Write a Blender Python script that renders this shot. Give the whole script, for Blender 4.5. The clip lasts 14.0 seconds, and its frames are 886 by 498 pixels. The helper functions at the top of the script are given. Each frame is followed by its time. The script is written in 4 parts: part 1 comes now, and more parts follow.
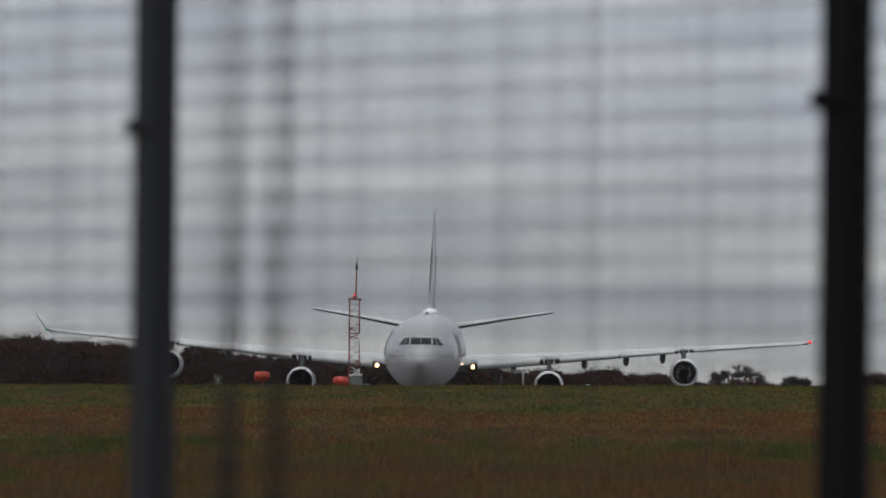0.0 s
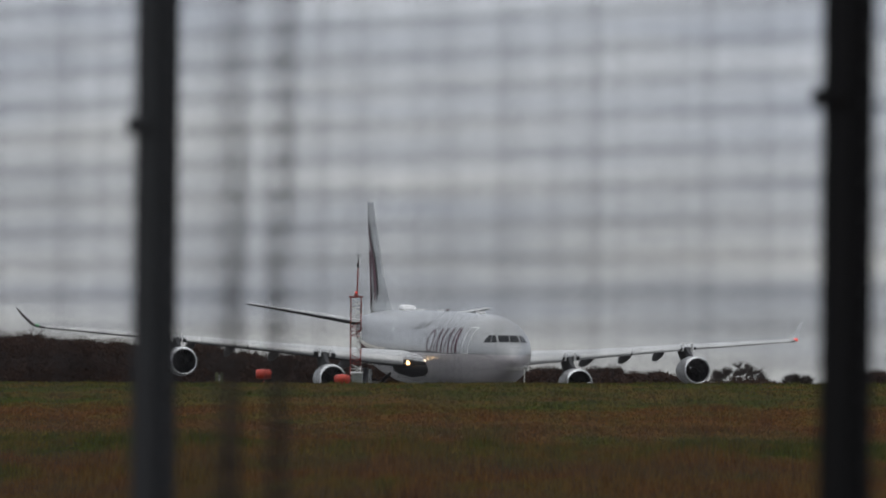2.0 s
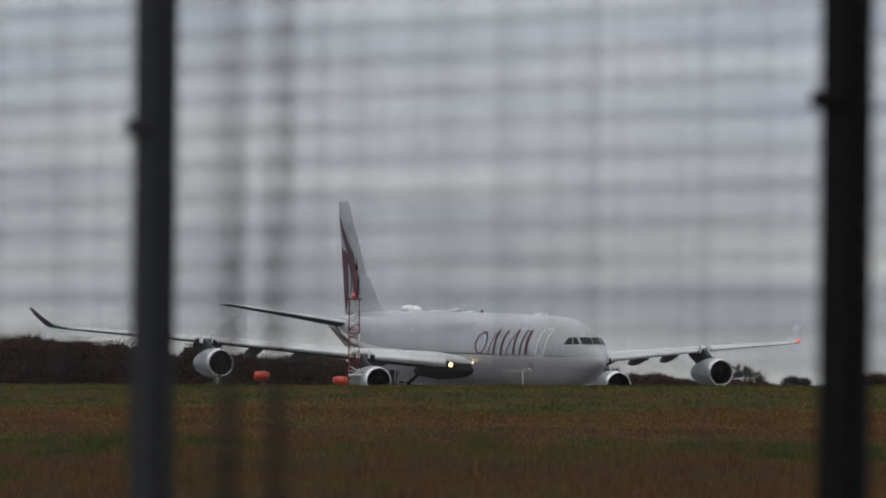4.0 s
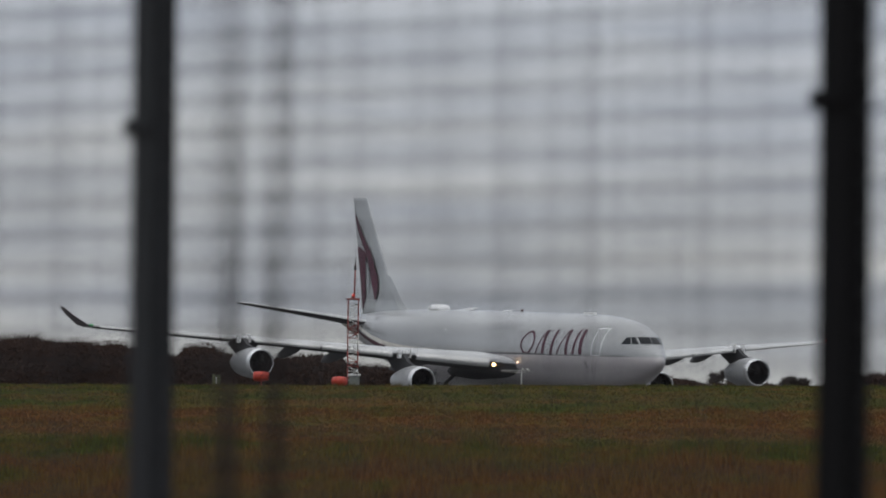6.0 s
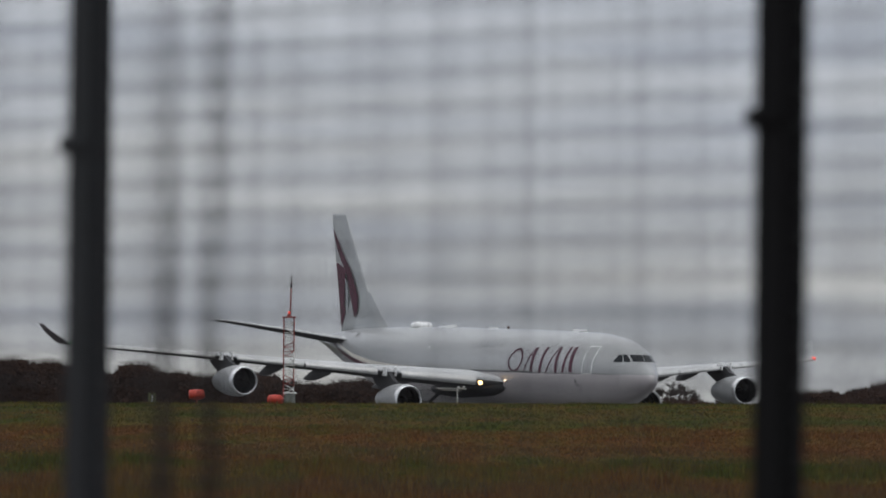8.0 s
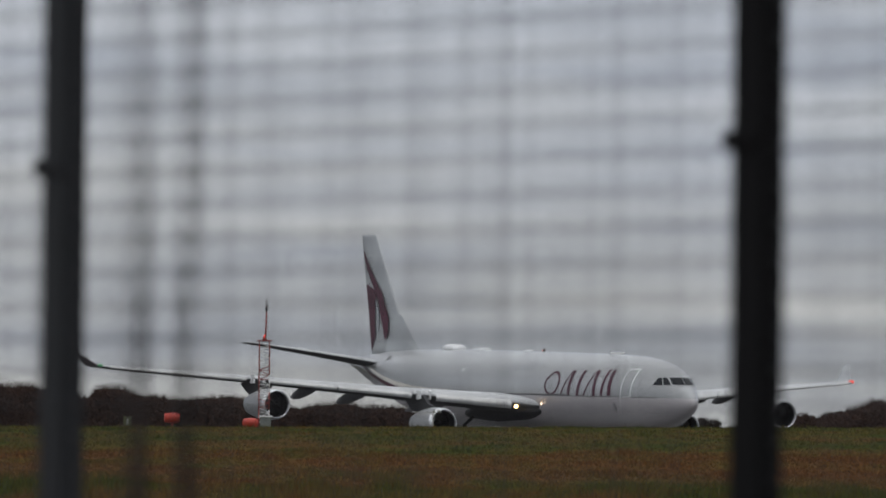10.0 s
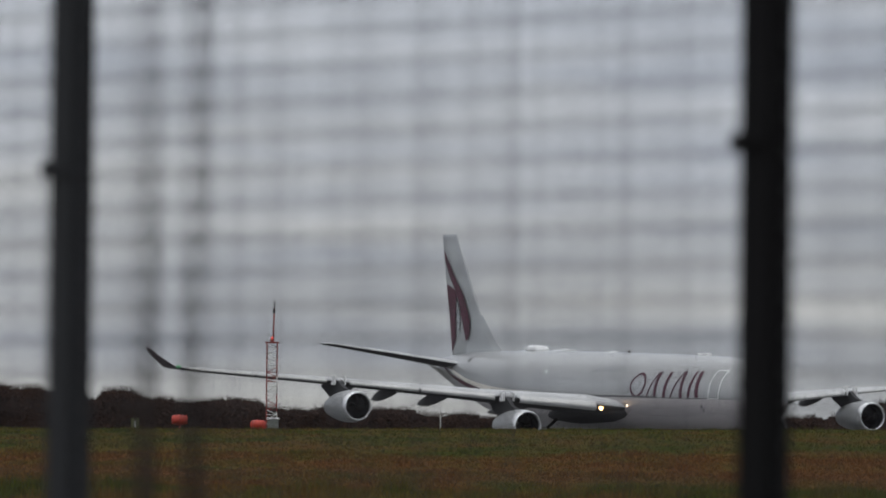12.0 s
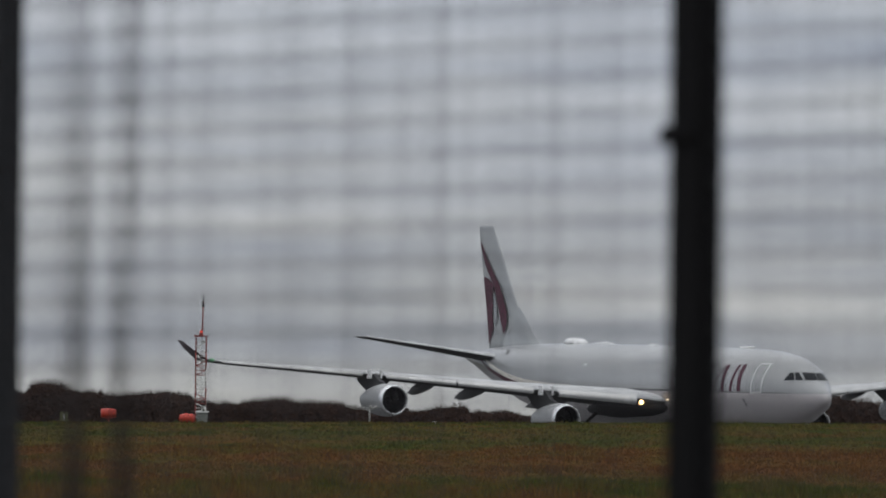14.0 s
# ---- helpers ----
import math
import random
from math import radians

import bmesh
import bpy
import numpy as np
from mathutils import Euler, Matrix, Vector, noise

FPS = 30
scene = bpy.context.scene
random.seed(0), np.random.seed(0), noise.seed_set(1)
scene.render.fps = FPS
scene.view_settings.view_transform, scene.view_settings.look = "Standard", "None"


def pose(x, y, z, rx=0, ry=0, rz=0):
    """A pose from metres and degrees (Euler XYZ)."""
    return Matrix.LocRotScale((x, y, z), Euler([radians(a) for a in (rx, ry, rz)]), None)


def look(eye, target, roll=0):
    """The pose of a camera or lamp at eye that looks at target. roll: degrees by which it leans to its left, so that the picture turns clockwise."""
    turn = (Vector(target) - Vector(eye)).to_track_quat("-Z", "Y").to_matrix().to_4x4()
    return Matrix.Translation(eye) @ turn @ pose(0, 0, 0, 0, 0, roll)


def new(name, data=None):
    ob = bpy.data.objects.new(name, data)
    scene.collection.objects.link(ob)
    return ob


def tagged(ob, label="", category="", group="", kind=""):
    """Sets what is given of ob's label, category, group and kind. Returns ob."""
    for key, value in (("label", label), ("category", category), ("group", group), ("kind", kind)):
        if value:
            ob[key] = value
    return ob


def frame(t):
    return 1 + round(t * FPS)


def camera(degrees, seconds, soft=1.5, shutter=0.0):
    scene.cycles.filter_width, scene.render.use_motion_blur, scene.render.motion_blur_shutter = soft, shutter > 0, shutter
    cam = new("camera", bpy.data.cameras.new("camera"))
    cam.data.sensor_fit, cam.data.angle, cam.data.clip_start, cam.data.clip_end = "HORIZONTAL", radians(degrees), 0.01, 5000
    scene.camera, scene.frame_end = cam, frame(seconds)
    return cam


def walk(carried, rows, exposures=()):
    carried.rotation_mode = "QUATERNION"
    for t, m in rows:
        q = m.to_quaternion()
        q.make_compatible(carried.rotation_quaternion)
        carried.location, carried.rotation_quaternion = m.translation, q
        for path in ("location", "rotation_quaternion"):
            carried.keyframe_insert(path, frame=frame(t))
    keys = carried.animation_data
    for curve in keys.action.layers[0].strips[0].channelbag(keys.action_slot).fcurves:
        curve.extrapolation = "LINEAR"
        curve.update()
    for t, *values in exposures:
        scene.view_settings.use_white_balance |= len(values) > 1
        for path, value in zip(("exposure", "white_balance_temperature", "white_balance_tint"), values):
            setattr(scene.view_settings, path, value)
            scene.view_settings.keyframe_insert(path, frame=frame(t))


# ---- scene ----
EYE = (0.0, 0.0, 1.7)
ROLL = 0.541

# ---- camera and its turn: seconds, aim point 1000 m away (x, z) ----
cam = camera(6.687, 14.0, soft=1.75)
cam.data.dof.use_dof = True
cam.data.dof.focus_distance = 480.0
cam.data.dof.aperture_fstop = 6.9
cam.data.dof.aperture_blades = 7
CAM = [
    (0.0, -0.192, 22.015), (0.5, -0.376, 21.790), (1.0, -0.375, 21.716), (1.5, -0.375, 21.716), (2.0, -0.375, 21.716),
    (2.5, -0.339, 21.790), (3.0, -0.191, 21.904), (3.2, -0.191, 21.941), (5.3, 0.069, 22.018), (5.5, 0.106, 22.018),
    (6.0, -0.006, 22.017), (6.5, 0.179, 22.242), (6.6, -0.709, 21.489), (6.7, 0.982, 23.964), (6.8, 2.767, 24.353),
    (6.9, 3.719, 26.076), (7.0, 5.578, 26.466), (7.1, 4.016, 26.228), (7.2, 2.755, 25.546), (7.3, 2.606, 25.619),
    (7.4, 3.505, 25.106), (7.5, 7.85, 24.993), (7.6, 8.278, 24.703), (7.7, 8.281, 24.405), (7.8, 8.504, 24.408),
    (7.9, 8.504, 24.408), (8.0, 8.429, 24.481), (8.1, 8.718, 25.453), (8.2, 7.819, 25.891), (10.3, 12.345, 28.021),
    (10.5, 12.715, 28.248), (11.0, 13.165, 28.028), (11.5, 12.420, 27.947), (12.0, 10.633, 27.855), (12.5, 10.227, 27.367),
    (13.0, 10.011, 26.583), (13.1, 9.368, 27.620), (13.2, 9.452, 26.652), (13.3, 9.675, 26.654), (13.4, 10.434, 25.245),
    (13.5, 11.178, 25.327), (13.6, 11.146, 24.805), (13.7, 11.407, 24.808), (13.8, 12.472, 26.383), (13.9, 19.506, 27.194),
    (14.0, 19.992, 27.087),
]
# the camera rocks back during the jolt and settles a hand's width further forward
SWAY = ((0.0, 0.0), (7.2, 0.0), (7.5, -0.30), (7.8, 0.0), (10.3, 0.08), (14.0, 0.10))


def eye_at(t):
    return (EYE[0], EYE[1] + float(np.interp(t, [a for a, _ in SWAY], [b for _, b in SWAY])), EYE[2])


walk(cam, [(t, look(eye_at(t), (x, 1000.0, z), ROLL)) for t, x, z in CAM])

# ---- overcast sky and its soft sun ----
world = bpy.data.worlds.new("overcast_sky")
scene.world = world
world.use_nodes = True
wn = world.node_tree.nodes
wl = world.node_tree.links
wn.clear()
w_out = wn.new("ShaderNodeOutputWorld")
w_bg = wn.new("ShaderNodeBackground")
w_sky = wn.new("ShaderNodeTexSky")
w_sky.sky_type = "NISHITA"
w_sky.sun_disc = False
w_sky.sun_elevation = radians(67)
w_sky.sun_rotation = radians(200)
w_co = wn.new("ShaderNodeTexCoord")
w_map = wn.new("ShaderNodeMapping")
w_map.inputs["Scale"].default_value = (7.0, 7.0, 62.0)
w_noise = wn.new("ShaderNodeTexNoise")
w_noise.inputs["Scale"].default_value = 1.5
w_noise.inputs["Detail"].default_value = 5.0
w_noise.inputs["Roughness"].default_value = 0.5
w_ramp = wn.new("ShaderNodeValToRGB")
w_ramp.color_ramp.elements[0].position = 0.34
w_ramp.color_ramp.elements[0].color = (3.20, 3.46, 4.12, 1)
w_ramp.color_ramp.elements[1].position = 0.66
w_ramp.color_ramp.elements[1].color = (5.40, 5.55, 5.9, 1)
w_mix = wn.new("ShaderNodeMix")
w_mix.data_type = "RGBA"
w_mix.inputs[0].default_value = 0.93
wl.new(w_co.outputs["Generated"], w_map.inputs["Vector"])
wl.new(w_map.outputs["Vector"], w_noise.inputs["Vector"])
wl.new(w_noise.outputs["Fac"], w_ramp.inputs["Fac"])
wl.new(w_sky.outputs["Color"], w_mix.inputs[6])
wl.new(w_ramp.outputs["Color"], w_mix.inputs[7])
# an overcast sky grows brighter towards the zenith
w_sep = wn.new("ShaderNodeSeparateXYZ")
w_up = wn.new("ShaderNodeMapRange")
w_up.inputs["From Min"].default_value = 0.02
w_up.inputs["From Max"].default_value = 1.0
w_up.inputs["To Min"].default_value = 1.0
w_up.inputs["To Max"].default_value = 2.9
w_scale = wn.new("ShaderNodeVectorMath")
w_scale.operation = "SCALE"
wl.new(w_co.outputs["Generated"], w_sep.inputs["Vector"])
wl.new(w_sep.outputs["Z"], w_up.inputs["Value"])
wl.new(w_mix.outputs[2], w_scale.inputs[0])
wl.new(w_up.outputs["Result"], w_scale.inputs["Scale"])
# thin cloud: warm cream patches low down, bluer grey higher up
w_map2 = wn.new("ShaderNodeMapping")
w_map2.inputs["Location"].default_value = (3.0, 1.0, 0.4)
w_map2.inputs["Scale"].default_value = (13.0, 13.0, 70.0)
w_warm = wn.new("ShaderNodeTexNoise")
w_warm.inputs["Scale"].default_value = 1.0
w_warm.inputs["Detail"].default_value = 3.0
w_low = wn.new("ShaderNodeMapRange")
w_low.inputs["From Min"].default_value = 0.062
w_low.inputs["From Max"].default_value = 0.0
w_low.inputs["To Min"].default_value = -0.35
w_low.inputs["To Max"].default_value = 0.42
w_sum = wn.new("ShaderNodeMath")
w_sum.operation = "ADD"
w_tint = wn.new("ShaderNodeValToRGB")
w_tint.color_ramp.elements[0].position = 0.30
w_tint.color_ramp.elements[0].color = (0.975, 1.0, 1.03, 1)
w_tint.color_ramp.elements[1].position = 0.90
w_tint.color_ramp.elements[1].color = (1.05, 1.03, 0.95, 1)
w_mul = wn.new("ShaderNodeVectorMath")
w_mul.operation = "MULTIPLY"
wl.new(w_co.outputs["Generated"], w_map2.inputs["Vector"])
wl.new(w_map2.outputs["Vector"], w_warm.inputs["Vector"])
wl.new(w_sep.outputs["Z"], w_low.inputs["Value"])
wl.new(w_warm.outputs["Fac"], w_sum.inputs[0])
wl.new(w_low.outputs["Result"], w_sum.inputs[1])
# towards the zenith the cloud is a neutral white
w_high = wn.new("ShaderNodeMapRange")
w_high.inputs["From Min"].default_value = 0.10
w_high.inputs["From Max"].default_value = 0.45
w_high.inputs["To Max"].default_value = 0.75
w_sum2 = wn.new("ShaderNodeMath")
w_sum2.operation = "ADD"
wl.new(w_sep.outputs["Z"], w_high.inputs["Value"])
wl.new(w_sum.outputs[0], w_sum2.inputs[0])
wl.new(w_high.outputs["Result"], w_sum2.inputs[1])
wl.new(w_sum2.outputs[0], w_tint.inputs["Fac"])
wl.new(w_scale.outputs["Vector"], w_mul.inputs[0])
wl.new(w_tint.outputs["Color"], w_mul.inputs[1])
wl.new(w_mul.outputs["Vector"], w_bg.inputs["Color"])
w_bg.inputs["Strength"].default_value = 0.104
wl.new(w_bg.outputs["Background"], w_out.inputs["Surface"])

sun = new("sun", bpy.data.lights.new("sun", "SUN"))
sun.data.energy = 0.5
sun.data.angle = radians(25)
sun.data.color = (1.0, 0.96, 0.9)
sun.matrix_world = look((0, 0, 60), (9, 24, 0))
scene.view_settings.exposure = 0.0


# ---- materials ----
def material(name, base, rough=0.6, metal=0.0, vary=0.12, scale=2.0, fine=30.0, bump=0.0, island=0.0, obj_random=0.0, coat=0.0, spec=None):
    """A painted, metal or natural surface with variation at two scales."""
    m = bpy.data.materials.new(name)
    m.use_nodes = True
    n, l = m.node_tree.nodes, m.node_tree.links
    b = n["Principled BSDF"]
    b.inputs["Roughness"].default_value = rough
    b.inputs["Metallic"].default_value = metal
    b.inputs["Coat Weight"].default_value = coat
    b.inputs["Specular IOR Level"].default_value = spec if spec is not None else (0.5 if rough < 0.75 else 0.4)
    co = n.new("ShaderNodeTexCoord")
    n1 = n.new("ShaderNodeTexNoise")
    n1.inputs["Scale"].default_value = scale
    n1.inputs["Detail"].default_value = 4
    n2 = n.new("ShaderNodeTexNoise")
    n2.inputs["Scale"].default_value = fine
    n2.inputs["Detail"].default_value = 3
    l.new(co.outputs["Object"], n1.inputs["Vector"])
    l.new(co.outputs["Object"], n2.inputs["Vector"])
    add = n.new("ShaderNodeMath")
    add.operation = "ADD"
    l.new(n1.outputs["Fac"], add.inputs[0])
    l.new(n2.outputs["Fac"], add.inputs[1])
    last = add.outputs[0]
    lo, hi = 0.6, 1.4
    if island or obj_random:
        g = n.new("ShaderNodeNewGeometry" if island else "ShaderNodeObjectInfo")
        mul = n.new("ShaderNodeMath")
        mul.operation = "MULTIPLY_ADD"
        l.new(g.outputs["Random Per Island" if island else "Random"], mul.inputs[0])
        mul.inputs[1].default_value = island or obj_random
        l.new(last, mul.inputs[2])
        last = mul.outputs[0]
        hi += island or obj_random
    rng = n.new("ShaderNodeMapRange")
    rng.inputs["From Min"].default_value = lo
    rng.inputs["From Max"].default_value = hi
    rng.inputs["To Min"].default_value = 1 - vary
    rng.inputs["To Max"].default_value = 1 + vary
    l.new(last, rng.inputs["Value"])
    hsv = n.new("ShaderNodeHueSaturation")
    hsv.inputs["Color"].default_value = (*base, 1)
    l.new(rng.outputs["Result"], hsv.inputs["Value"])
    l.new(hsv.outputs["Color"], b.inputs["Base Color"])
    if bump:
        bp = n.new("ShaderNodeBump")
        bp.inputs["Strength"].default_value = bump
        l.new(n2.outputs["Fac"], bp.inputs["Height"])
        l.new(bp.outputs["Normal"], b.inputs["Normal"])
    return m


def glow(name, colour, strength):
    m = bpy.data.materials.new(name)
    m.use_nodes = True
    b = m.node_tree.nodes["Principled BSDF"]
    b.inputs["Base Color"].default_value = (*colour, 1)
    b.inputs["Emission Color"].default_value = (*colour, 1)
    b.inputs["Emission Strength"].default_value = strength
    return m


def two_tone(name, upper, lower, level):
    """Aircraft paint: one colour above the dividing line, another below it."""
    m = material(name, upper, 0.32, 0.0, 0.05, 0.35, 3.0, coat=0.45)
    m.node_tree.nodes["Principled BSDF"].inputs["Coat Roughness"].default_value = 0.2
    n, l = m.node_tree.nodes, m.node_tree.links
    hsv = n["Hue/Saturation/Value"]
    co = n["Texture Coordinate"]
    sep = n.new("ShaderNodeSeparateXYZ")
    l.new(co.outputs["Object"], sep.inputs["Vector"])
    slope = n.new("ShaderNodeMath")
    slope.operation = "MULTIPLY_ADD"
    l.new(sep.outputs["X"], slope.inputs[0])
    slope.inputs[1].default_value = 0.012
    l.new(sep.outputs["Z"], slope.inputs[2])
    gt = n.new("ShaderNodeMath")
    gt.operation = "GREATER_THAN"
    gt.inputs[1].default_value = level
    l.new(slope.outputs[0], gt.inputs[0])
    mix = n.new("ShaderNodeMix")
    mix.data_type = "RGBA"
    l.new(gt.outputs[0], mix.inputs[0])
    mix.inputs[6].default_value = (*lower, 1)
    mix.inputs[7].default_value = (*upper, 1)
    l.new(mix.outputs[2], hsv.inputs["Color"])
    return m


M_BODY = two_tone("fuselage_paint", (0.318, 0.323, 0.328), (0.50, 0.467, 0.47), 4.50)
M_WING = material("wing_paint", (0.45, 0.455, 0.46), 0.35, 0.0, 0.08, 0.5, 4.0)
M_SLAT = material("bare_slat_metal", (0.56, 0.555, 0.545), 0.4, 0.2, 0.05, 0.8, 6.0)
M_WHITE = material("white_paint", (0.8, 0.8, 0.8), 0.35, 0.0, 0.05, 1.0, 8.0)
M_NACELLE = material("nacelle_paint", (0.29, 0.295, 0.30), 0.35, 0.0, 0.06, 1.0, 6.0)
M_LIP = material("polished_lip_metal", (0.82, 0.82, 0.83), 0.25, 0.7, 0.04, 2.0, 10.0)
M_DUCT = material("dark_duct", (0.008, 0.008, 0.009), 0.8, 0.0, 0.2, 3.0, 20.0, spec=0.05)
M_FAN = material("titanium_fan", (0.008, 0.008, 0.009), 0.8, 0.0, 0.2, 3.0, 20.0, spec=0.05)
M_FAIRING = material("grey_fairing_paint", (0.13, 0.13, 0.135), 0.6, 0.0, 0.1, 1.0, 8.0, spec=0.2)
M_FIN = material("silver_fin_paint", (0.36, 0.375, 0.385), 0.35, 0.0, 0.06, 0.4, 5.0)
M_MAROON = material("maroon_paint", (0.066, 0.006, 0.024), 0.45, 0.0, 0.15, 0.6, 6.0, spec=0.3)
M_GREYMARK = material("grey_marking_paint", (0.30, 0.31, 0.33), 0.4, 0.0, 0.1, 0.6, 6.0)
M_SAND = material("cream_stripe_paint", (0.74, 0.70, 0.64), 0.4, 0.0, 0.06, 0.6, 6.0)
M_GLASS = material("dark_cockpit_glass", (0.008, 0.010, 0.013), 0.22, 0.0, 0.1, 1.0, 8.0)
M_GLASS.node_tree.nodes["Principled BSDF"].inputs["Specular IOR Level"].default_value = 0.15
M_WINGLET = material("dark_winglet_paint", (0.045, 0.026, 0.034), 0.45, 0.0, 0.2, 1.0, 8.0)
# darker tone for downward wing and tailplane faces: their shade put into colour
M_UNDERSHADE = material("underside_shade_grey", (0.07, 0.07, 0.072), 0.75, 0.0, 0.1, 1.0, 8.0, spec=0.08)
# belly grey made darker still: shade under the wing is in the colour
M_SHADED_GREY = material("grey_with_wing_shade", (0.055, 0.055, 0.058), 0.7, 0.0, 0.15, 1.0, 8.0, spec=0.1)
M_TYRE = material("tyre_rubber", (0.02, 0.02, 0.02), 0.8, 0.0, 0.2, 4.0, 30.0)
M_GEAR = material("gear_steel", (0.35, 0.35, 0.36), 0.4, 0.6, 0.1, 3.0, 20.0)
M_LANDING = glow("landing_lamp", (1.0, 0.60, 0.25), 8.0)
M_FLANK = glow("flank_lamp", (1.0, 0.75, 0.55), 2.2)
M_TAXI = glow("taxi_lamp", (1.0, 0.55, 0.30), 4.0)
M_REDLAMP = glow("red_lamp", (0.9, 0.07, 0.04), 0.65)
M_BEACON = material("dark_red_beacon_lens", (0.06, 0.012, 0.012), 0.4)
M_FLASH = glow("red_flash_lens", (1.0, 0.16, 0.12), 14.0)
M_GREENLAMP = glow("green_lamp", (0.10, 0.30, 0.15), 0.12)
M_POST = material("dark_post_paint", (0.016, 0.0175, 0.0205), 0.9, 0.0, 0.15, 6.0, 60.0, 0.1)
M_POST_DARKER = material("darker_post_paint", (0.0055, 0.0055, 0.0062), 0.85, 0.0, 0.15, 6.0, 60.0, 0.1, spec=0.12)
M_WIRE = material("dark_fence_wire", (0.022, 0.022, 0.025), 0.6, 0.2, 0.15, 8.0, 60.0)
M_RUST = material("rusty_rod", (0.018, 0.013, 0.012), 0.8, 0.2, 0.25, 8.0, 60.0)
M_RED = material("red_mast_paint", (0.25, 0.026, 0.020), 0.5, 0.0, 0.15, 3.0, 30.0)
M_MASTWHITE = material("white_mast_paint", (0.68, 0.68, 0.66), 0.5, 0.0, 0.12, 3.0, 30.0)
M_ORANGE = material("orange_drum_paint", (0.44, 0.032, 0.013), 0.5, 0.0, 0.1, 3.0, 30.0)
M_POLE = material("weathered_pale_metal", (0.40, 0.39, 0.37), 0.55, 0.0, 0.15, 3.0, 30.0)
M_BOX = material("grey_cabinet_paint", (0.17, 0.18, 0.165), 0.55, 0.0, 0.1, 3.0, 30.0)
M_YELLOW = material("faded_yellow_green_paint", (0.085, 0.09, 0.04), 0.6, 0.0, 0.15, 3.0, 30.0)
# unseen surface, set dark so that little light bounces onto the airliner
M_ASPHALT = material("dark_runway_asphalt", (0.045, 0.044, 0.042), 0.55, 0.0, 0.2, 0.3, 12.0, 0.2)
M_BARK = material("winter_bark", (0.055, 0.045, 0.040), 0.9, 0.0, 0.25, 1.0, 12.0, 0.3)
M_TWIG = material("winter_twigs", (0.066, 0.055, 0.052), 0.95, 0.0, 0.3, 0.3, 6.0, island=0.5, spec=0.0)
M_WOOD = material("far_winter_woodland", (0.050, 0.031, 0.025), 0.95, 0.0, 0.25, 0.06, 0.5, island=0.2, spec=0.0)


def grass_material(name, island):
    """Winter grass: green and brown bands that run across the field, with patches."""
    m = bpy.data.materials.new(name)
    m.use_nodes = True
    n, l = m.node_tree.nodes, m.node_tree.links
    b = n["Principled BSDF"]
    b.inputs["Roughness"].default_value = 1.0
    b.inputs["Specular IOR Level"].default_value = 0.0
    co = n.new("ShaderNodeTexCoord")
    mp = n.new("ShaderNodeMapping")
    mp.inputs["Scale"].default_value = (0.11, 0.034, 0.0)
    big = n.new("ShaderNodeTexNoise")
    big.inputs["Scale"].default_value = 1.0
    big.inputs["Detail"].default_value = 5
    big.inputs["Roughness"].default_value = 0.6
    l.new(co.outputs["Object"], mp.inputs["Vector"])
    l.new(mp.outputs["Vector"], big.inputs["Vector"])
    # mown strips along the field
    sep = n.new("ShaderNodeSeparateXYZ")
    l.new(co.outputs["Object"], sep.inputs["Vector"])
    strip = n.new("ShaderNodeValToRGB")
    strip.color_ramp.interpolation = "EASE"
    stops = ((0.0, 0.16), (0.335, 0.18), (0.395, 0.50), (0.43, 0.30), (0.47, 0.08), (0.53, 0.10), (0.61, 0.46), (0.70, 0.48), (0.85, 0.52))
    ramp = strip.color_ramp
    while len(ramp.elements) < len(stops):
        ramp.elements.new(0.5)
    for e, (at, v) in zip(ramp.elements, stops):
        e.position = at
        e.color = (v, v, v, 1)
    dist = n.new("ShaderNodeMath")
    dist.operation = "DIVIDE"
    l.new(sep.outputs["Y"], dist.inputs[0])
    dist.inputs[1].default_value = 400.0
    l.new(dist.outputs[0], strip.inputs["Fac"])
    mid = n.new("ShaderNodeTexNoise")
    mid.inputs["Scale"].default_value = 1.0
    mid.inputs["Roughness"].default_value = 0.65
    mid.inputs["Detail"].default_value = 6
    mp2 = n.new("ShaderNodeMapping")
    mp2.inputs["Scale"].default_value = (0.75, 0.085, 0.0)
    l.new(co.outputs["Object"], mp2.inputs["Vector"])
    l.new(mp2.outputs["Vector"], mid.inputs["Vector"])
    s1 = n.new("ShaderNodeMath")
    s1.operation = "MULTIPLY_ADD"
    l.new(big.outputs["Fac"], s1.inputs[0])
    s1.inputs[1].default_value = 1.6
    l.new(strip.outputs["Color"], s1.inputs[2])
    s2 = n.new("ShaderNodeMath")
    s2.operation = "MULTIPLY_ADD"
    l.new(mid.outputs["Fac"], s2.inputs[0])
    s2.inputs[1].default_value = 1.8
    l.new(s1.outputs[0], s2.inputs[2])
    last = s2.outputs[0]
    if island:
        g = n.new("ShaderNodeNewGeometry")
        s3 = n.new("ShaderNodeMath")
        s3.operation = "MULTIPLY_ADD"
        l.new(g.outputs["Random Per Island"], s3.inputs[0])
        s3.inputs[1].default_value = 0.16
        l.new(last, s3.inputs[2])
        off = n.new("ShaderNodeMath")
        off.operation = "SUBTRACT"
        l.new(s3.outputs[0], off.inputs[0])
        off.inputs[1].default_value = 0.08
        last = off.outputs[0]
    col = n.new("ShaderNodeValToRGB")
    cr = col.color_ramp
    cr.elements.new(0.5)
    cr.elements.new(0.5)
    for e, (at, c) in zip(cr.elements, ((0.38, (0.080, 0.038, 0.0155)), (0.58, (0.078, 0.046, 0.0165)), (0.78, (0.063, 0.050, 0.0155)), (0.96, (0.037, 0.044, 0.011)))):
        e.position = at
        e.color = (*c, 1)
    sc = n.new("ShaderNodeMath")
    sc.operation = "MULTIPLY_ADD"
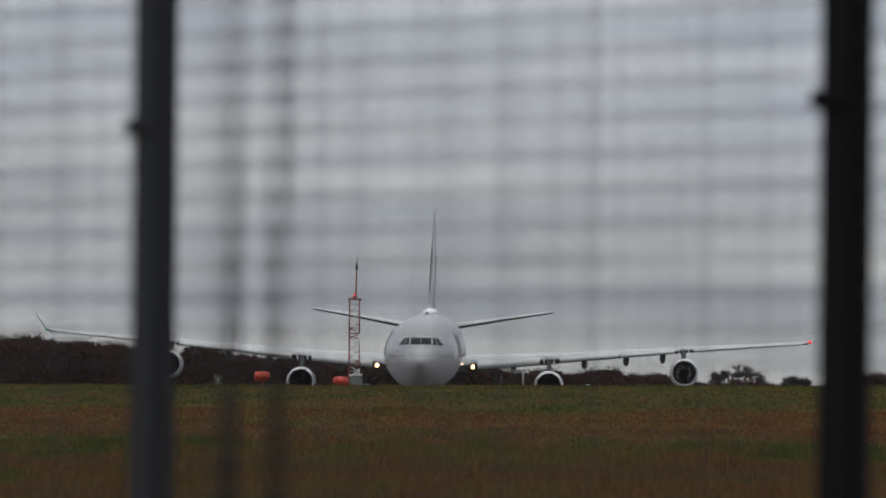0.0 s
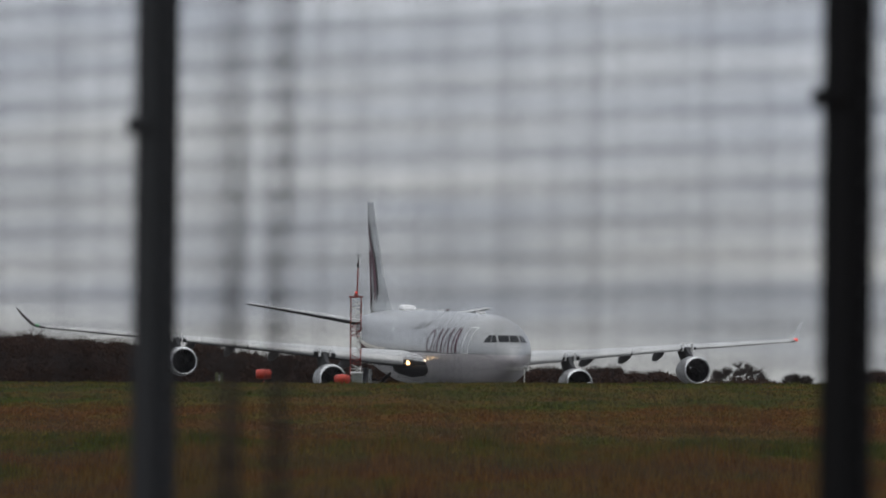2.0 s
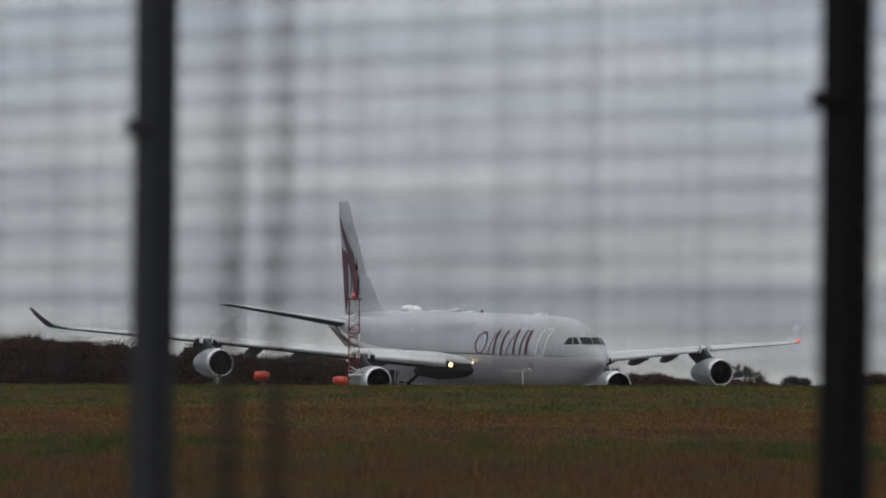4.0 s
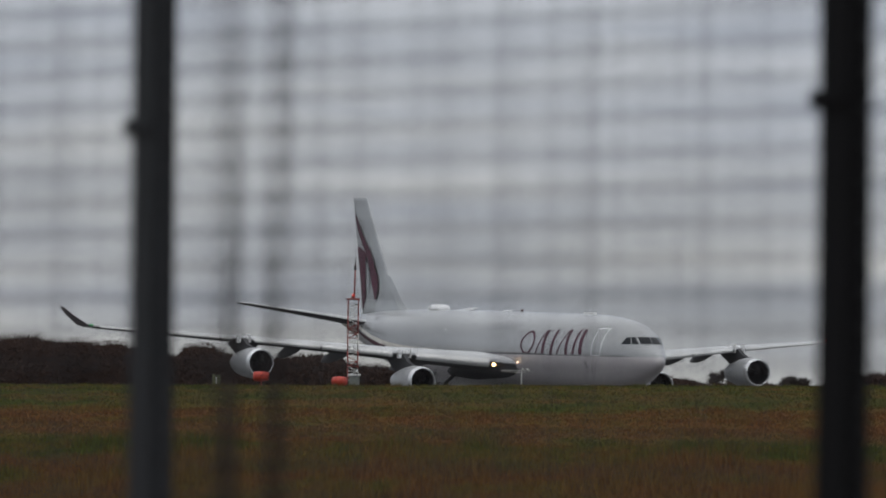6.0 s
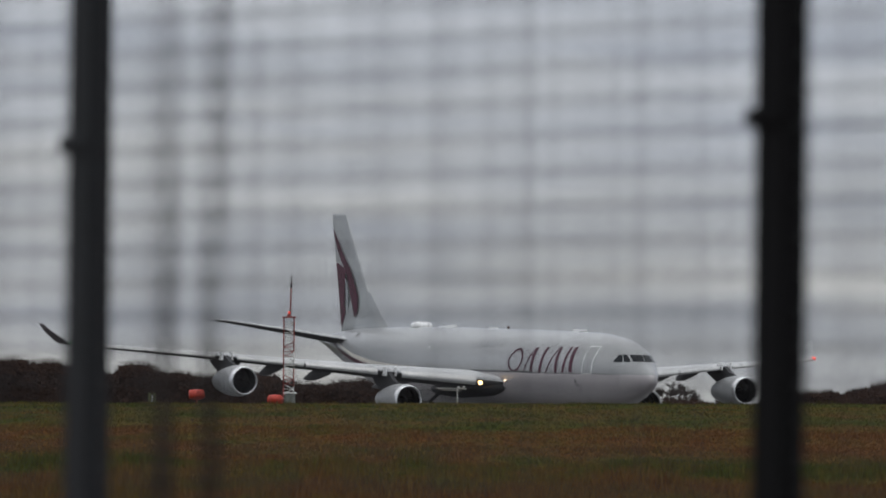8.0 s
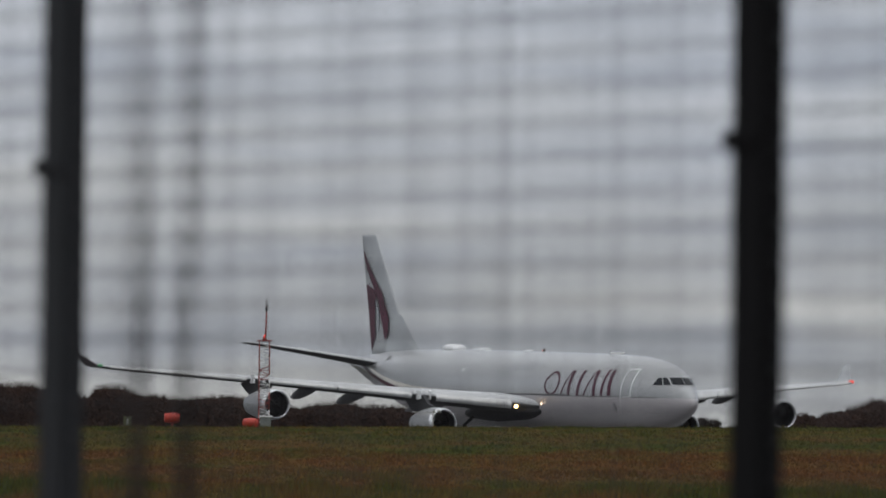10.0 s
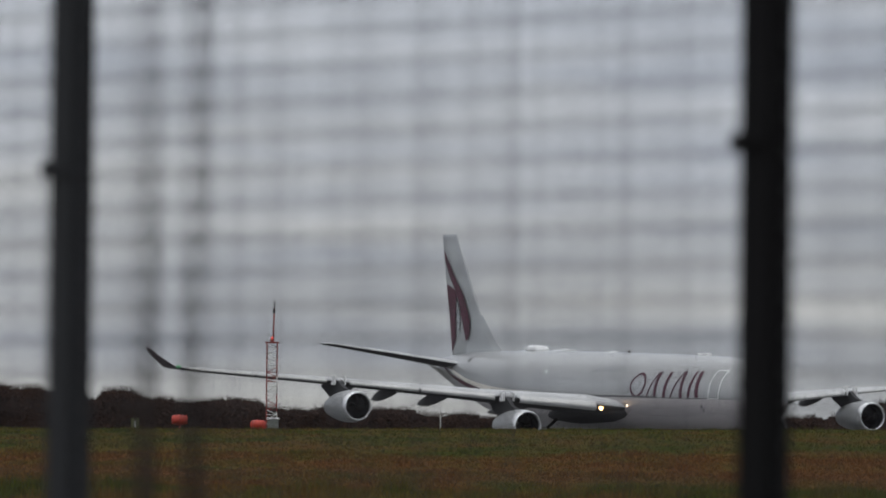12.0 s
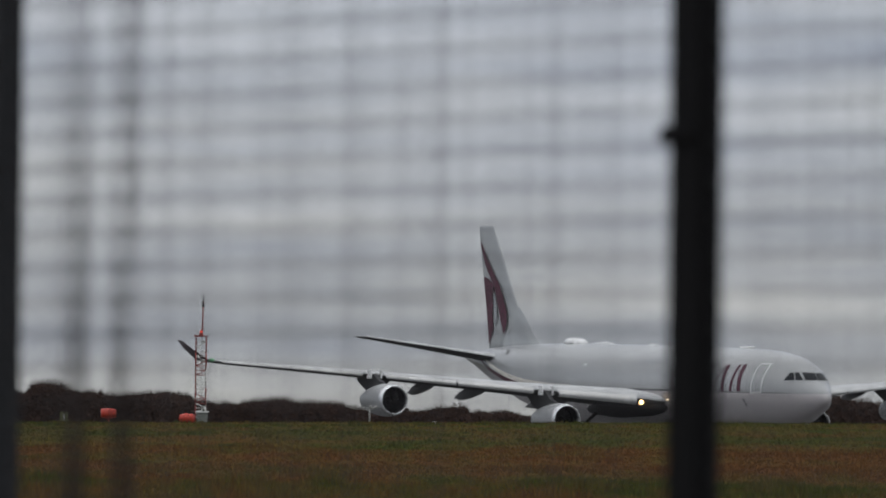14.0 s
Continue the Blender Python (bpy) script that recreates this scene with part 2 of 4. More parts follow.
    l.new(last, sc.inputs[0])
    sc.inputs[1].default_value = 0.80
    sc.inputs[2].default_value = -0.93
    l.new(sc.outputs[0], col.inputs["Fac"])
    if island:
        tan = n.new("ShaderNodeMapRange")
        tan.inputs["To Min"].default_value = 0.8
        tan.inputs["To Max"].default_value = 2.2
        l.new(g.outputs["Random Per Island"], tan.inputs["Value"])
        hs = n.new("ShaderNodeHueSaturation")
        l.new(col.outputs["Color"], hs.inputs["Color"])
        l.new(tan.outputs["Result"], hs.inputs["Value"])
        l.new(hs.outputs["Color"], b.inputs["Base Color"])
    else:
        l.new(col.outputs["Color"], b.inputs["Base Color"])
    return m


M_GROUND = grass_material("winter_turf", False)
M_BLADES = grass_material("winter_grass_blades", True)


# ---- mesh helpers ----
def link_mesh(name, bm, mat, smooth=True):
    me = bpy.data.meshes.new(name)
    bmesh.ops.recalc_face_normals(bm, faces=bm.faces)
    if smooth:
        for f in bm.faces:
            f.smooth = True
    bm.to_mesh(me)
    bm.free()
    me.materials.append(mat)
    return new(name, me)


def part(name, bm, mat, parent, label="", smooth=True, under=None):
    # faces that point down get the second material, toned dark as shade
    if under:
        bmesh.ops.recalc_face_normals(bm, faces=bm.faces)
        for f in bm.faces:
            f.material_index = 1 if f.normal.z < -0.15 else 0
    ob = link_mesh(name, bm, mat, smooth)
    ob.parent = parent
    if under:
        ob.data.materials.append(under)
    if label:
        tagged(ob, label)
    return ob


def thing(name, label, category, group="", at=None):
    e = new(name)
    e.empty_display_size = 0.2
    if at:
        e.matrix_world = at
    return tagged(e, label, category, group)


def loft(rings, closed_ends=True, bm=None):
    """Skin between rings of equal length."""
    bm = bm or bmesh.new()
    rows = [[bm.verts.new(p) for p in r] for r in rings]
    n = len(rows[0])
    for a, b in zip(rows, rows[1:]):
        for i in range(n):
            j = (i + 1) % n
            bm.faces.new((a[i], a[j], b[j], b[i]))
    if closed_ends:
        bm.faces.new(rows[0])
        bm.faces.new(rows[-1][::-1])
    return bm


def tube(bm, p, q, r0, r1=None, sides=8):
    """A tapered rod from p to q."""
    p, q = Vector(p), Vector(q)
    r1 = r0 if r1 is None else r1
    d = (q - p).normalized()
    u = d.orthogonal().normalized()
    v = d.cross(u)
    ring = [(math.cos(2 * math.pi * k / sides), math.sin(2 * math.pi * k / sides)) for k in range(sides)]
    return loft([[p + r0 * (c * u + s * v) for c, s in ring], [q + r1 * (c * u + s * v) for c, s in ring]], True, bm)


def box(bm, lo, hi, bevel=0.0):
    """A box between two corners, edges bevelled."""
    m = Matrix.Translation([(a + b) / 2 for a, b in zip(lo, hi)]) @ Matrix.Diagonal([b - a for a, b in zip(lo, hi)] + [1])
    made = bmesh.ops.create_cube(bm, size=1, matrix=m)
    if bevel:
        edges = {e for v in made["verts"] for e in v.link_edges}
        bmesh.ops.bevel(bm, geom=list(edges), offset=bevel, segments=2, affect="EDGES", profile=0.5)
    return bm


def lathe(profile, sides=32, axis="x", bm=None, closed=False):
    """Turn a profile of (along, radius) about an axis through the origin."""
    rings = []
    for a, r in profile:
        ring = []
        for k in range(sides):
            c, s = math.cos(2 * math.pi * k / sides), math.sin(2 * math.pi * k / sides)
            ring.append(Vector((a, r * c, r * s)) if axis == "x" else (Vector((r * c, r * s, a)) if axis == "z" else Vector((r * c, a, r * s))))
        rings.append(ring)
    return loft(rings, closed, bm)


def move(bm, v):
    bmesh.ops.translate(bm, vec=Vector(v), verts=bm.verts)
    return bm


# ---- ground: one sheet with a low grassy crest ----
def smooth01(t):
    t = min(1.0, max(0.0, t))
    return t * t * (3 - 2 * t)


def ground_z(x, y):
    crest = 2.53 + 0.0083 * x * min(1.0, max(0.0, (y - 100) / 280)) + 0.05 * noise.noise((x * 0.05, 3.1, 0))
    if y < 384:
        z = crest * smooth01((y - 40) / 340.0)
    else:
        z = 0.46 + (crest - 0.46) * (1 - smooth01((y - 384) / 45.0))
    return z + (0.05 * noise.noise((x * 0.12, y * 0.05, 0)) if 60 < y < 390 else 0.0)


def build_ground():
    xs = [-3000, -900, -300, -120] + [-60 + 2.5 * i for i in range(57)] + [110, 200, 500, 1200, 3000]
    ys = [-600, -200, -60, 0, 20, 40] + [45 + 4 * i for i in range(84)] + [379 + 2 * i for i in range(30)] + [450, 520, 600, 800, 1100, 1600, 2500, 4500]
    bm = bmesh.new()
    grid = [[bm.verts.new((x, y, ground_z(max(-60, min(100, x)), y))) for x in xs] for y in ys]
    for a, b in zip(grid, grid[1:]):
        for i in range(len(xs) - 1):
            bm.faces.new((a[i], a[i + 1], b[i + 1], b[i]))
    tagged(link_mesh("ground", bm, M_GROUND), "rough winter grass field, green and brown, rising to a low crest", "ground", kind="structure")
    bm = bmesh.new()
    box(bm, (-600, 445, 0.40), (600, 640, 0.475))
    tagged(link_mesh("runway", bm, M_ASPHALT, False), "dark asphalt runway, unseen behind the grass crest", "runway", kind="structure")


build_ground()


def build_grass():
    """Tufts of blades; coarser and taller on the near slope."""
    rng = np.random.default_rng(5)
    n = 58000
    y = 100 + 130 * rng.random(n) ** 1.4
    y[:3500] = 345 + 38 * rng.random(3500)
    y[3500:15500] = 215 + 130 * rng.random(12000)
    half = 0.0585 * y
    x = -half * 1.06 + rng.random(n) * (half * 2.12 + y * 0.0225)
    verts, faces = [], []
    for i in range(n):
        near = y[i] < 165
        k = 5 if near else 3
        clump = noise.noise((x[i] * 0.55, y[i] * 0.11, 2.0))
        base_h = (0.08 + 0.34 * max(0.0, clump)) if near else (0.05 + 0.16 * max(0.0, clump))
        if y[i] < 140:
            # taller dead tussocks nearest the fence
            base_h = 0.11 + 0.40 * max(0.0, clump + 0.35 * noise.noise((x[i] * 1.9, y[i] * 0.3, 8.0)))
        z = ground_z(x[i], y[i])
        for _ in range(k):
            a = rng.random() * 6.283
            h = base_h * (0.6 + 0.9 * rng.random())
            w = 0.007 + 0.008 * rng.random() + 0.00004 * y[i]
            bx, by = x[i] + 0.12 * (rng.random() - 0.5), y[i] + 0.12 * (rng.random() - 0.5)
            lean = h * 0.6 * (rng.random() - 0.5)
            c = len(verts)
            ca, sa = math.cos(a), math.sin(a)
            verts += [(bx - w * ca, by - w * sa, z - 0.01), (bx + w * ca, by + w * sa, z - 0.01), (bx + lean, by + lean * sa, z + h)]
            faces.append((c, c + 1, c + 2))
    me = bpy.data.meshes.new("grass")
    me.from_pydata(verts, [], faces)
    me.materials.append(M_BLADES)
    tagged(new("grass", me), "rough tufts of brown and green winter grass", "grass", kind="stuff")


build_grass()

# ---- distance: bare woodland and hedges ----
WOOD_TOPS = ((-260, 11.0), (-120, 13.5), (-76, 12.6), (-68, 12.9), (-65, 11.6), (-53, 11.3), (-46, 10.2), (-40, 10.9), (-30, 9.6), (-22, 10.6), (-16, 8.6), (-8, 8.0), (0, 7.6), (21, 6.8), (35, 6.8), (42, 6.2), (47, 5.4), (56, 4.9), (66, 4.8), (71, 6.2), (80, 6.9), (86, 8.8), (92, 9.6), (98, 9.3), (104, 8.4), (140, 8.0), (260, 9.0))


def wood_top(x):
    return float(np.interp(x, [a for a, _ in WOOD_TOPS], [b for _, b in WOOD_TOPS]))


def build_woodland():
    """Far bare trees and scrub: stems, twigs and dense undergrowth."""
    rng = random.Random(11)
    verts, faces = [], []

    def sliver(p, d, length, w):
        c = len(verts)
        side = Vector((w, rng.uniform(-w, w), rng.uniform(-w, w) * 0.5))
        q = p + d * length
        verts.extend([tuple(p - side), tuple(p + side), tuple(q)])
        faces.append((c, c + 1, c + 2))

    x = -110.0
    while x < 125:
        top = wood_top(x) * rng.uniform(0.95, 1.03) * (1.0 + 0.20 * noise.noise((x * 0.16, 7.7, 0)) + 0.11 * noise.noise((x * 0.6, 2.2, 0)))
        y = 1300 + rng.uniform(-15, 40)
        spread = top * rng.uniform(0.22, 0.34)
        sliver(Vector((x, y, 0.4)), Vector((rng.uniform(-0.05, 0.05), 0, 1)), top * 0.9, 0.22)
        for _ in range(420):
            a, r, h = rng.uniform(0, 6.283), rng.random() ** 0.6, rng.uniform(0.34, 0.985)
            wide = spread * math.sin(math.pi * min(1, (h - 0.1) * 1.02)) ** 0.6
            p = Vector((x + wide * r * math.cos(a), y + wide * r * math.sin(a), 0.4 + top * h))
            d = Vector((math.cos(a) * 0.7, math.sin(a) * 0.5, rng.uniform(0.1, 1.1))).normalized()
            sliver(p, d, rng.uniform(0.5, 1.1), rng.uniform(0.02, 0.05))
        for _ in range(760):
            p = Vector((x + rng.uniform(-1.6, 1.6), y - 6 + rng.uniform(-2, 2), 0.4 + top * (0.10 + 0.80 * rng.random() ** 0.8)))
            d = Vector((rng.uniform(-1, 1), 0, rng.uniform(0.2, 1))).normalized()
            sliver(p, d, rng.uniform(0.4, 0.8), rng.uniform(0.16, 0.32))
        x += rng.uniform(0.7, 1.2)
    for _ in range(60000):
        x = rng.uniform(-115, 125)
        p = Vector((x, 1345 + rng.uniform(-4, 4), 0.4 + wood_top(x) * rng.uniform(0.05, 0.88)))
        d = Vector((rng.uniform(-1, 1), 0, rng.uniform(-0.3, 1))).normalized()
        sliver(p, d, rng.uniform(0.4, 0.9), rng.uniform(0.18, 0.36))
    me = bpy.data.meshes.new("woodland")
    me.from_pydata(verts, [], faces)
    me.materials.append(M_WOOD)
    tagged(new("woodland", me), "distant line of bare brown winter woodland and scrub", "woodland", kind="stuff")


build_woodland()


def bare_tree(at, height, width, seed, label):
    """A leafless tree: tapered trunk, forking limbs, a ragged crown of twigs."""
    rng = random.Random(seed)
    t = thing("tree", label, "tree", "bare trees beyond the runway", pose(*at))
    trunk, limbs, tips = bmesh.new(), bmesh.new(), []
    tube(trunk, (0, 0, -0.2), (0.1, 0, height * 0.34), height * 0.035, height * 0.024, 9)

    def grow(p, d, length, r, depth):
        q = p + d * length
        tube(limbs, p, q, r, r * 0.62, 5)
        if depth == 0:
            tips.append((p, q, d))
            return
        for _ in range(3 if depth > 1 else 4):
            nd = (d + Vector((rng.uniform(-1, 1) * width / height, rng.uniform(-0.7, 0.7), rng.uniform(-0.35, 0.5)))).normalized()
            grow(q, nd, length * rng.uniform(0.6, 0.85), r * 0.6, depth - 1)

    for k in range(5):
        a = 6.283 * k / 5 + rng.uniform(-0.4, 0.4)
        grow(Vector((0.1, 0, height * 0.32)), Vector((math.cos(a) * 0.75 * width / height, math.sin(a) * 0.7, 0.75)).normalized(), height * 0.23, height * 0.016, 3)
    crown = bmesh.new()
    for p, q, d in tips:
        for _ in range(26):
            s = p.lerp(q, rng.random())
            nd = (d + Vector((rng.uniform(-1, 1), rng.uniform(-1, 1), rng.uniform(-0.6, 0.8)))).normalized()
            e = s + nd * rng.uniform(0.5, 1.5)
            w = Vector((rng.uniform(0.02, 0.055), 0, rng.uniform(-0.03, 0.03)))
            crown.faces.new([crown.verts.new(v) for v in (s - w, s + w, e)])
    part("trunk", trunk, M_BARK, t)
    part("branchwork", limbs, M_BARK, t)
    part("crown", crown, M_TWIG, t, "ragged leafless crown of fine twigs", False)
    return t


bare_tree((57.2, 1480, 0.46), 10.2, 11.5, 3, "round bare winter tree standing alone above the hedge")
bare_tree((69.5, 1490, 0.46), 7.2, 3.6, 8, "thin bare winter sapling in the hedge line")
bare_tree((101.0, 1450, 0.46), 9.6, 10.5, 21, "broad bare winter tree rising from the hedge")


# ---- things on the crest ----
def lattice_mast(at):
    """Square lattice mast in red and white bands with a thin rod, lamp and ladder."""
    m = thing("lattice_mast", "red and white banded steel lattice mast with a red lamp", "mast", at=pose(*at))
    h, w = 4.65, 0.26
    bands = ((0.0, 1.1, M_MASTWHITE), (1.1, 2.0, M_RED), (2.0, 2.9, M_MASTWHITE), (2.9, 3.8, M_RED), (3.8, h, M_RED))
    for sx, sy in ((-1, -1), (1, -1), (1, 1), (-1, 1)):
        for z0, z1, mat in bands:
            bm = bmesh.new()
            a = M_RED if mat is M_MASTWHITE and sy > 0 else mat
            tube(bm, (sx * w, sy * w, z0), (sx * w, sy * w, z1), 0.032, None, 6)
            part("leg_section", bm, M_RED if sx < 0 or a is M_RED else a, m)
    z, flip = 0.25, 1
    while z < h - 0.2:
        up = z / h
        mat = M_MASTWHITE if up < 0.26 or 0.36 < up < 0.52 or up > 0.72 else M_RED
        for sy in (-1, 1):
            bm = bmesh.new()
            tube(bm, (-w * flip, sy * w, z), (w * flip, sy * w, z + 0.24), 0.022, None, 5)
            tube(bm, (-w, sy * w, z), (w, sy * w, z), 0.018, None, 5)
            part("brace", bm, mat, m)
        for sx in (-1, 1):
            bm = bmesh.new()
            tube(bm, (sx * w, -w * flip, z), (sx * w, w * flip, z + 0.24), 0.02, None, 5)
            part("brace", bm, mat, m)
        z += 0.24
        flip = -flip
    bm = bmesh.new()
    box(bm, (-0.36, -0.36, h - 0.04), (0.36, 0.36, h + 0.03), 0.01)
    part("top_plate", bm, M_RED, m)
    bm = bmesh.new()
    tube(bm, (0.05, 0, h), (0.09, 0, h + 1.75), 0.045, 0.032, 8)
    part("rod", bm, M_RED, m)
    bm = bmesh.new()
    tube(bm, (0.088, 0, h + 1.5), (0.09, 0, h + 1.72), 0.062, 0.062, 8)
    tube(bm, (0.09, 0, h + 1.72), (0.12, 0, h + 2.15), 0.028, 0.015, 6)
    part("rod_tip", bm, M_DUCT, m, "black insulated tip of the rod")
    bm = bmesh.new()
    tube(bm, (0.0, -0.1, h + 0.03), (0.0, -0.1, h + 0.16), 0.11, 0.11, 12)
    part("lamp_base", bm, M_RED, m)
    bm = bmesh.new()
    lathe([(0.0, 0.055), (0.06, 0.062), (0.11, 0.05), (0.14, 0.01)], 12, "z", bm, True)
    move(bm, (0.0, -0.1, h + 0.16))
    part("obstruction_lamp", bm, M_REDLAMP, m, "glowing red obstruction lamp")
    return m


MAST_Y = 388.0
PX = 13420.2


def spot(px, y):
    """Sideways place of a thing on the crest from its bearing."""
    return (px - 784.0) * y / PX


lattice_mast((spot(626, MAST_Y), MAST_Y, ground_z(spot(626, MAST_Y), MAST_Y) - 0.1))


def control_cabinet(at):
    c = thing("control_cabinet", "small grey control cabinet with a white lid beside the mast", "cabinet", at=pose(*at))
    bm = bmesh.new()
    box(bm, (-0.27, -0.2, 0.0), (0.27, 0.2, 0.62), 0.015)
    part("body", bm, M_BOX, c, "", False)
    bm = bmesh.new()
    box(bm, (-0.33, -0.26, 0.62), (0.33, 0.26, 0.70), 0.015)
    part("lid", bm, M_WHITE, c, "white overhanging lid", False)
    bm = bmesh.new()
    box(bm, (-0.22, -0.216, 0.06), (0.22, -0.203, 0.56), 0.004)
    part("door", bm, M_BOX, c, "", False)
    return c


control_cabinet((spot(629, 386), 386, ground_z(spot(629, 386), 386) - 0.02))


def signal_drum(at, turn):
    d = thing("signal_drum", "bright orange-red drum lamp on a short red post", "drum", "orange drums beside the mast", pose(*at, 0, 0, turn))
    bm = bmesh.new()
    lathe([(-0.40, 0.02), (-0.40, 0.19), (-0.36, 0.235), (-0.1, 0.255), (-0.08, 0.27), (-0.04, 0.27), (-0.02, 0.255), (0.33, 0.235), (0.38, 0.2), (0.40, 0.02)], 20, "x", bm, True)
    move(bm, (0, 0, 0.62))
    part("drum", bm, M_ORANGE, d)
    bm = bmesh.new()
    tube(bm, (0, 0, -0.1), (0, 0, 0.40), 0.05, 0.05, 8)
    box(bm, (-0.2, -0.12, 0.34), (0.2, 0.12, 0.38), 0.008)
    part("stand", bm, M_RED, d, "dull red post and cradle")
    return d


signal_drum((spot(464, 390), 390, ground_z(spot(464, 390), 390) + 0.02), 8)
signal_drum((spot(603, 391), 391, ground_z(spot(603, 391), 391) - 0.20), -38)


def approach_pole(at):
    p = thing("approach_light_pole", "thin pale metal pole carrying a flat crossbar of lamps", "pole", at=pose(*at))
    bm = bmesh.new()
    tube(bm, (0, 0, -0.2), (0, 0, 0.80), 0.038, 0.034, 8)
    part("post", bm, M_POLE, p)
    bm = bmesh.new()
    tube(bm, (-1.05, 0, 0.83), (0.45, 0, 0.80), 0.022, None, 6)
    tube(bm, (-1.05, 0, 0.83), (-0.75, 0, 0.74), 0.018, None, 6)
    tube(bm, (-0.75, 0, 0.74), (0.2, 0, 0.72), 0.018, None, 6)
    part("crossbar", bm, M_POLE, p)
    for x in (0.05, 0.3):
        bm = bmesh.new()
        lathe([(-0.09, 0.03), (-0.07, 0.07), (0.05, 0.085), (0.07, 0.06)], 10, "y", bm, True)
        move(bm, (x, -0.02, 0.86))
        part("lamp_head", bm, M_POLE, p)
    return p


approach_pole((spot(925, 384), 384, ground_z(spot(925, 384), 384)))


def marker_board(at):
    m = thing("marker_board", "faded yellow-green upright marker board standing in the grass", "marker", at=pose(*at))
    for x in (-0.12, 0.12):
        bm = bmesh.new()
        box(bm, (x - 0.085, -0.03, 0.05), (x + 0.085, 0.03, 0.72), 0.01)
        part("board", bm, M_YELLOW, m, "", False)
    bm = bmesh.new()
    tube(bm, (0, 0.05, -0.1), (0, 0.05, 0.6), 0.03, None, 6)
    part("post", bm, M_GEAR, m)
    return m


marker_board((spot(385, 390), 390, ground_z(spot(385, 390), 390)))


def ground_marker(at, turn):
    g = thing("ground_marker", "low white marker plate lying at the grass edge", "marker", "white ground markers", pose(*at, 0, 0, turn))
    bm = bmesh.new()
    box(bm, (-0.12, -0.08, 0.06), (0.12, 0.08, 0.13), 0.015)
    part("plate", bm, M_WHITE, g, "", False)
    for x in (-0.08, 0.08):
        bm = bmesh.new()
        tube(bm, (x, 0, -0.12), (x, 0, 0.07), 0.02, None, 6)
        part("foot", bm, M_GEAR, g)
    return g


ground_marker((spot(1040, 384), 384, ground_z(spot(1040, 384), 384) - 0.03), 6)

# ---- airliner ----
NOSE = 2.0
NOSE_RINGS = ((-1.2, -0.50, -0.62, 0.05), (-1.12, -0.28, -0.84, 0.24), (-0.8, 0.0, -1.08, 0.45), (-0.3, 0.30, -1.34, 0.72), (0.3, 0.64, -1.55, 1.0), (0.9, 1.12, -1.74, 1.26), (1.8, 1.55, -1.98, 1.61), (2.4, 1.78, -2.15, 1.85), (3.2, 2.02, -2.36, 2.1), (4.2, 2.26, -2.53, 2.36), (5.5, 2.41, -2.68, 2.59), (7.0, 2.56, -2.78, 2.75), (9.0, 2.65, -2.82, 2.82), (15.0, 2.71, -2.82, 2.82), (20.0, 2.75, -2.82, 2.82), (30.0, 2.81, -2.82, 2.82), (38.0, 2.82, -2.78, 2.82), (42.5, 2.80, -2.35, 2.76), (46.5, 2.74, -1.6, 2.52), (50.5, 2.62, -0.65, 2.05), (54.5, 2.40, 0.42, 1.35), (57.3, 2.1, 1.15, 0.75), (59.0, 1.85, 1.45, 0.32), (59.4, 1.7, 1.55, 0.08))


def centre_z(a):
    return 5.12 + 0.0145 * (a - 25.0)


def body_ring(a):
    b = a - NOSE
    xs = [r[0] for r in NOSE_RINGS]
    top, bot, hw = (float(np.interp(b, xs, [r[k] for r in NOSE_RINGS])) for k in (1, 2, 3))
    return centre_z(a) + top, centre_z(a) + bot, hw


def on_body(a, z, side, proud=0.012):
    """Point of the fuselage skin at station a and height z on one side (+1 left, -1 right)."""
    top, bot, hw = body_ring(a)
    mid, half = (top + bot) / 2, (top - bot) / 2
    k = max(-1.0, min(1.0, (z - mid) / half))
    s = hw * math.sqrt(max(0.0, 1 - k * k))
    n = Vector((0, s / hw ** 2, (z - mid) / half ** 2)).normalized()
    return Vector((-a, side * (s + proud * n.y), z + proud * n.z))


def on_nose(s, z, proud=0.015):
    """Point of the nose skin seen from the front at sideways place s and height z."""
    lo, hi = NOSE - 1.2, NOSE + 9.0
    for _ in range(40):
        a = (lo + hi) / 2
        top, bot, hw = body_ring(a)
        inside = (s / hw) ** 2 + ((z - (top + bot) / 2) / ((top - bot) / 2)) ** 2 < 1
        lo, hi = (lo, a) if inside else (a, hi)
    return Vector((-hi + proud, s, z + proud * 0.5))


def patch(corner, nu, nv):
    """A thin skin-hugging patch; corner(u, v) gives its points for u, v in 0..1."""
    bm = bmesh.new()
    g = [[bm.verts.new(corner(i / nu, j / nv)) for j in range(nv + 1)] for i in range(nu + 1)]
    for i in range(nu):
        for j in range(nv):
            bm.faces.new((g[i][j], g[i + 1][j], g[i + 1][j + 1], g[i][j + 1]))
    return bm


def airfoil(chord, thick, n=9):
    """Closed outline of a wing section: (aft, up) from the leading edge."""
    up = []
    for k in range(n + 1):
        x = (1 - math.cos(math.pi * k / n)) / 2
        y = 5 * thick * (0.2969 * math.sqrt(x) - 0.126 * x - 0.3516 * x * x + 0.2843 * x ** 3 - 0.1036 * x ** 4)
        up.append((x * chord, y))
    return [(x, y * 1.08) for x, y in up] + [(x, -y * 0.66) for x, y in up[-2:0:-1]]


WING = ((1.6, 19.2, 14.2, 3.80, 1.2), (2.75, 20.7, 12.8, 3.90, 1.25), (3.5, 22.35, 11.1, 4.07, 1.42), (9.3, 25.45, 8.2, 4.55, 1.02), (11.0, 26.4, 7.2, 4.72, 0.90), (19.6, 31.1, 4.75, 5.50, 0.56), (29.2, 36.15, 2.6, 6.27, 0.28))


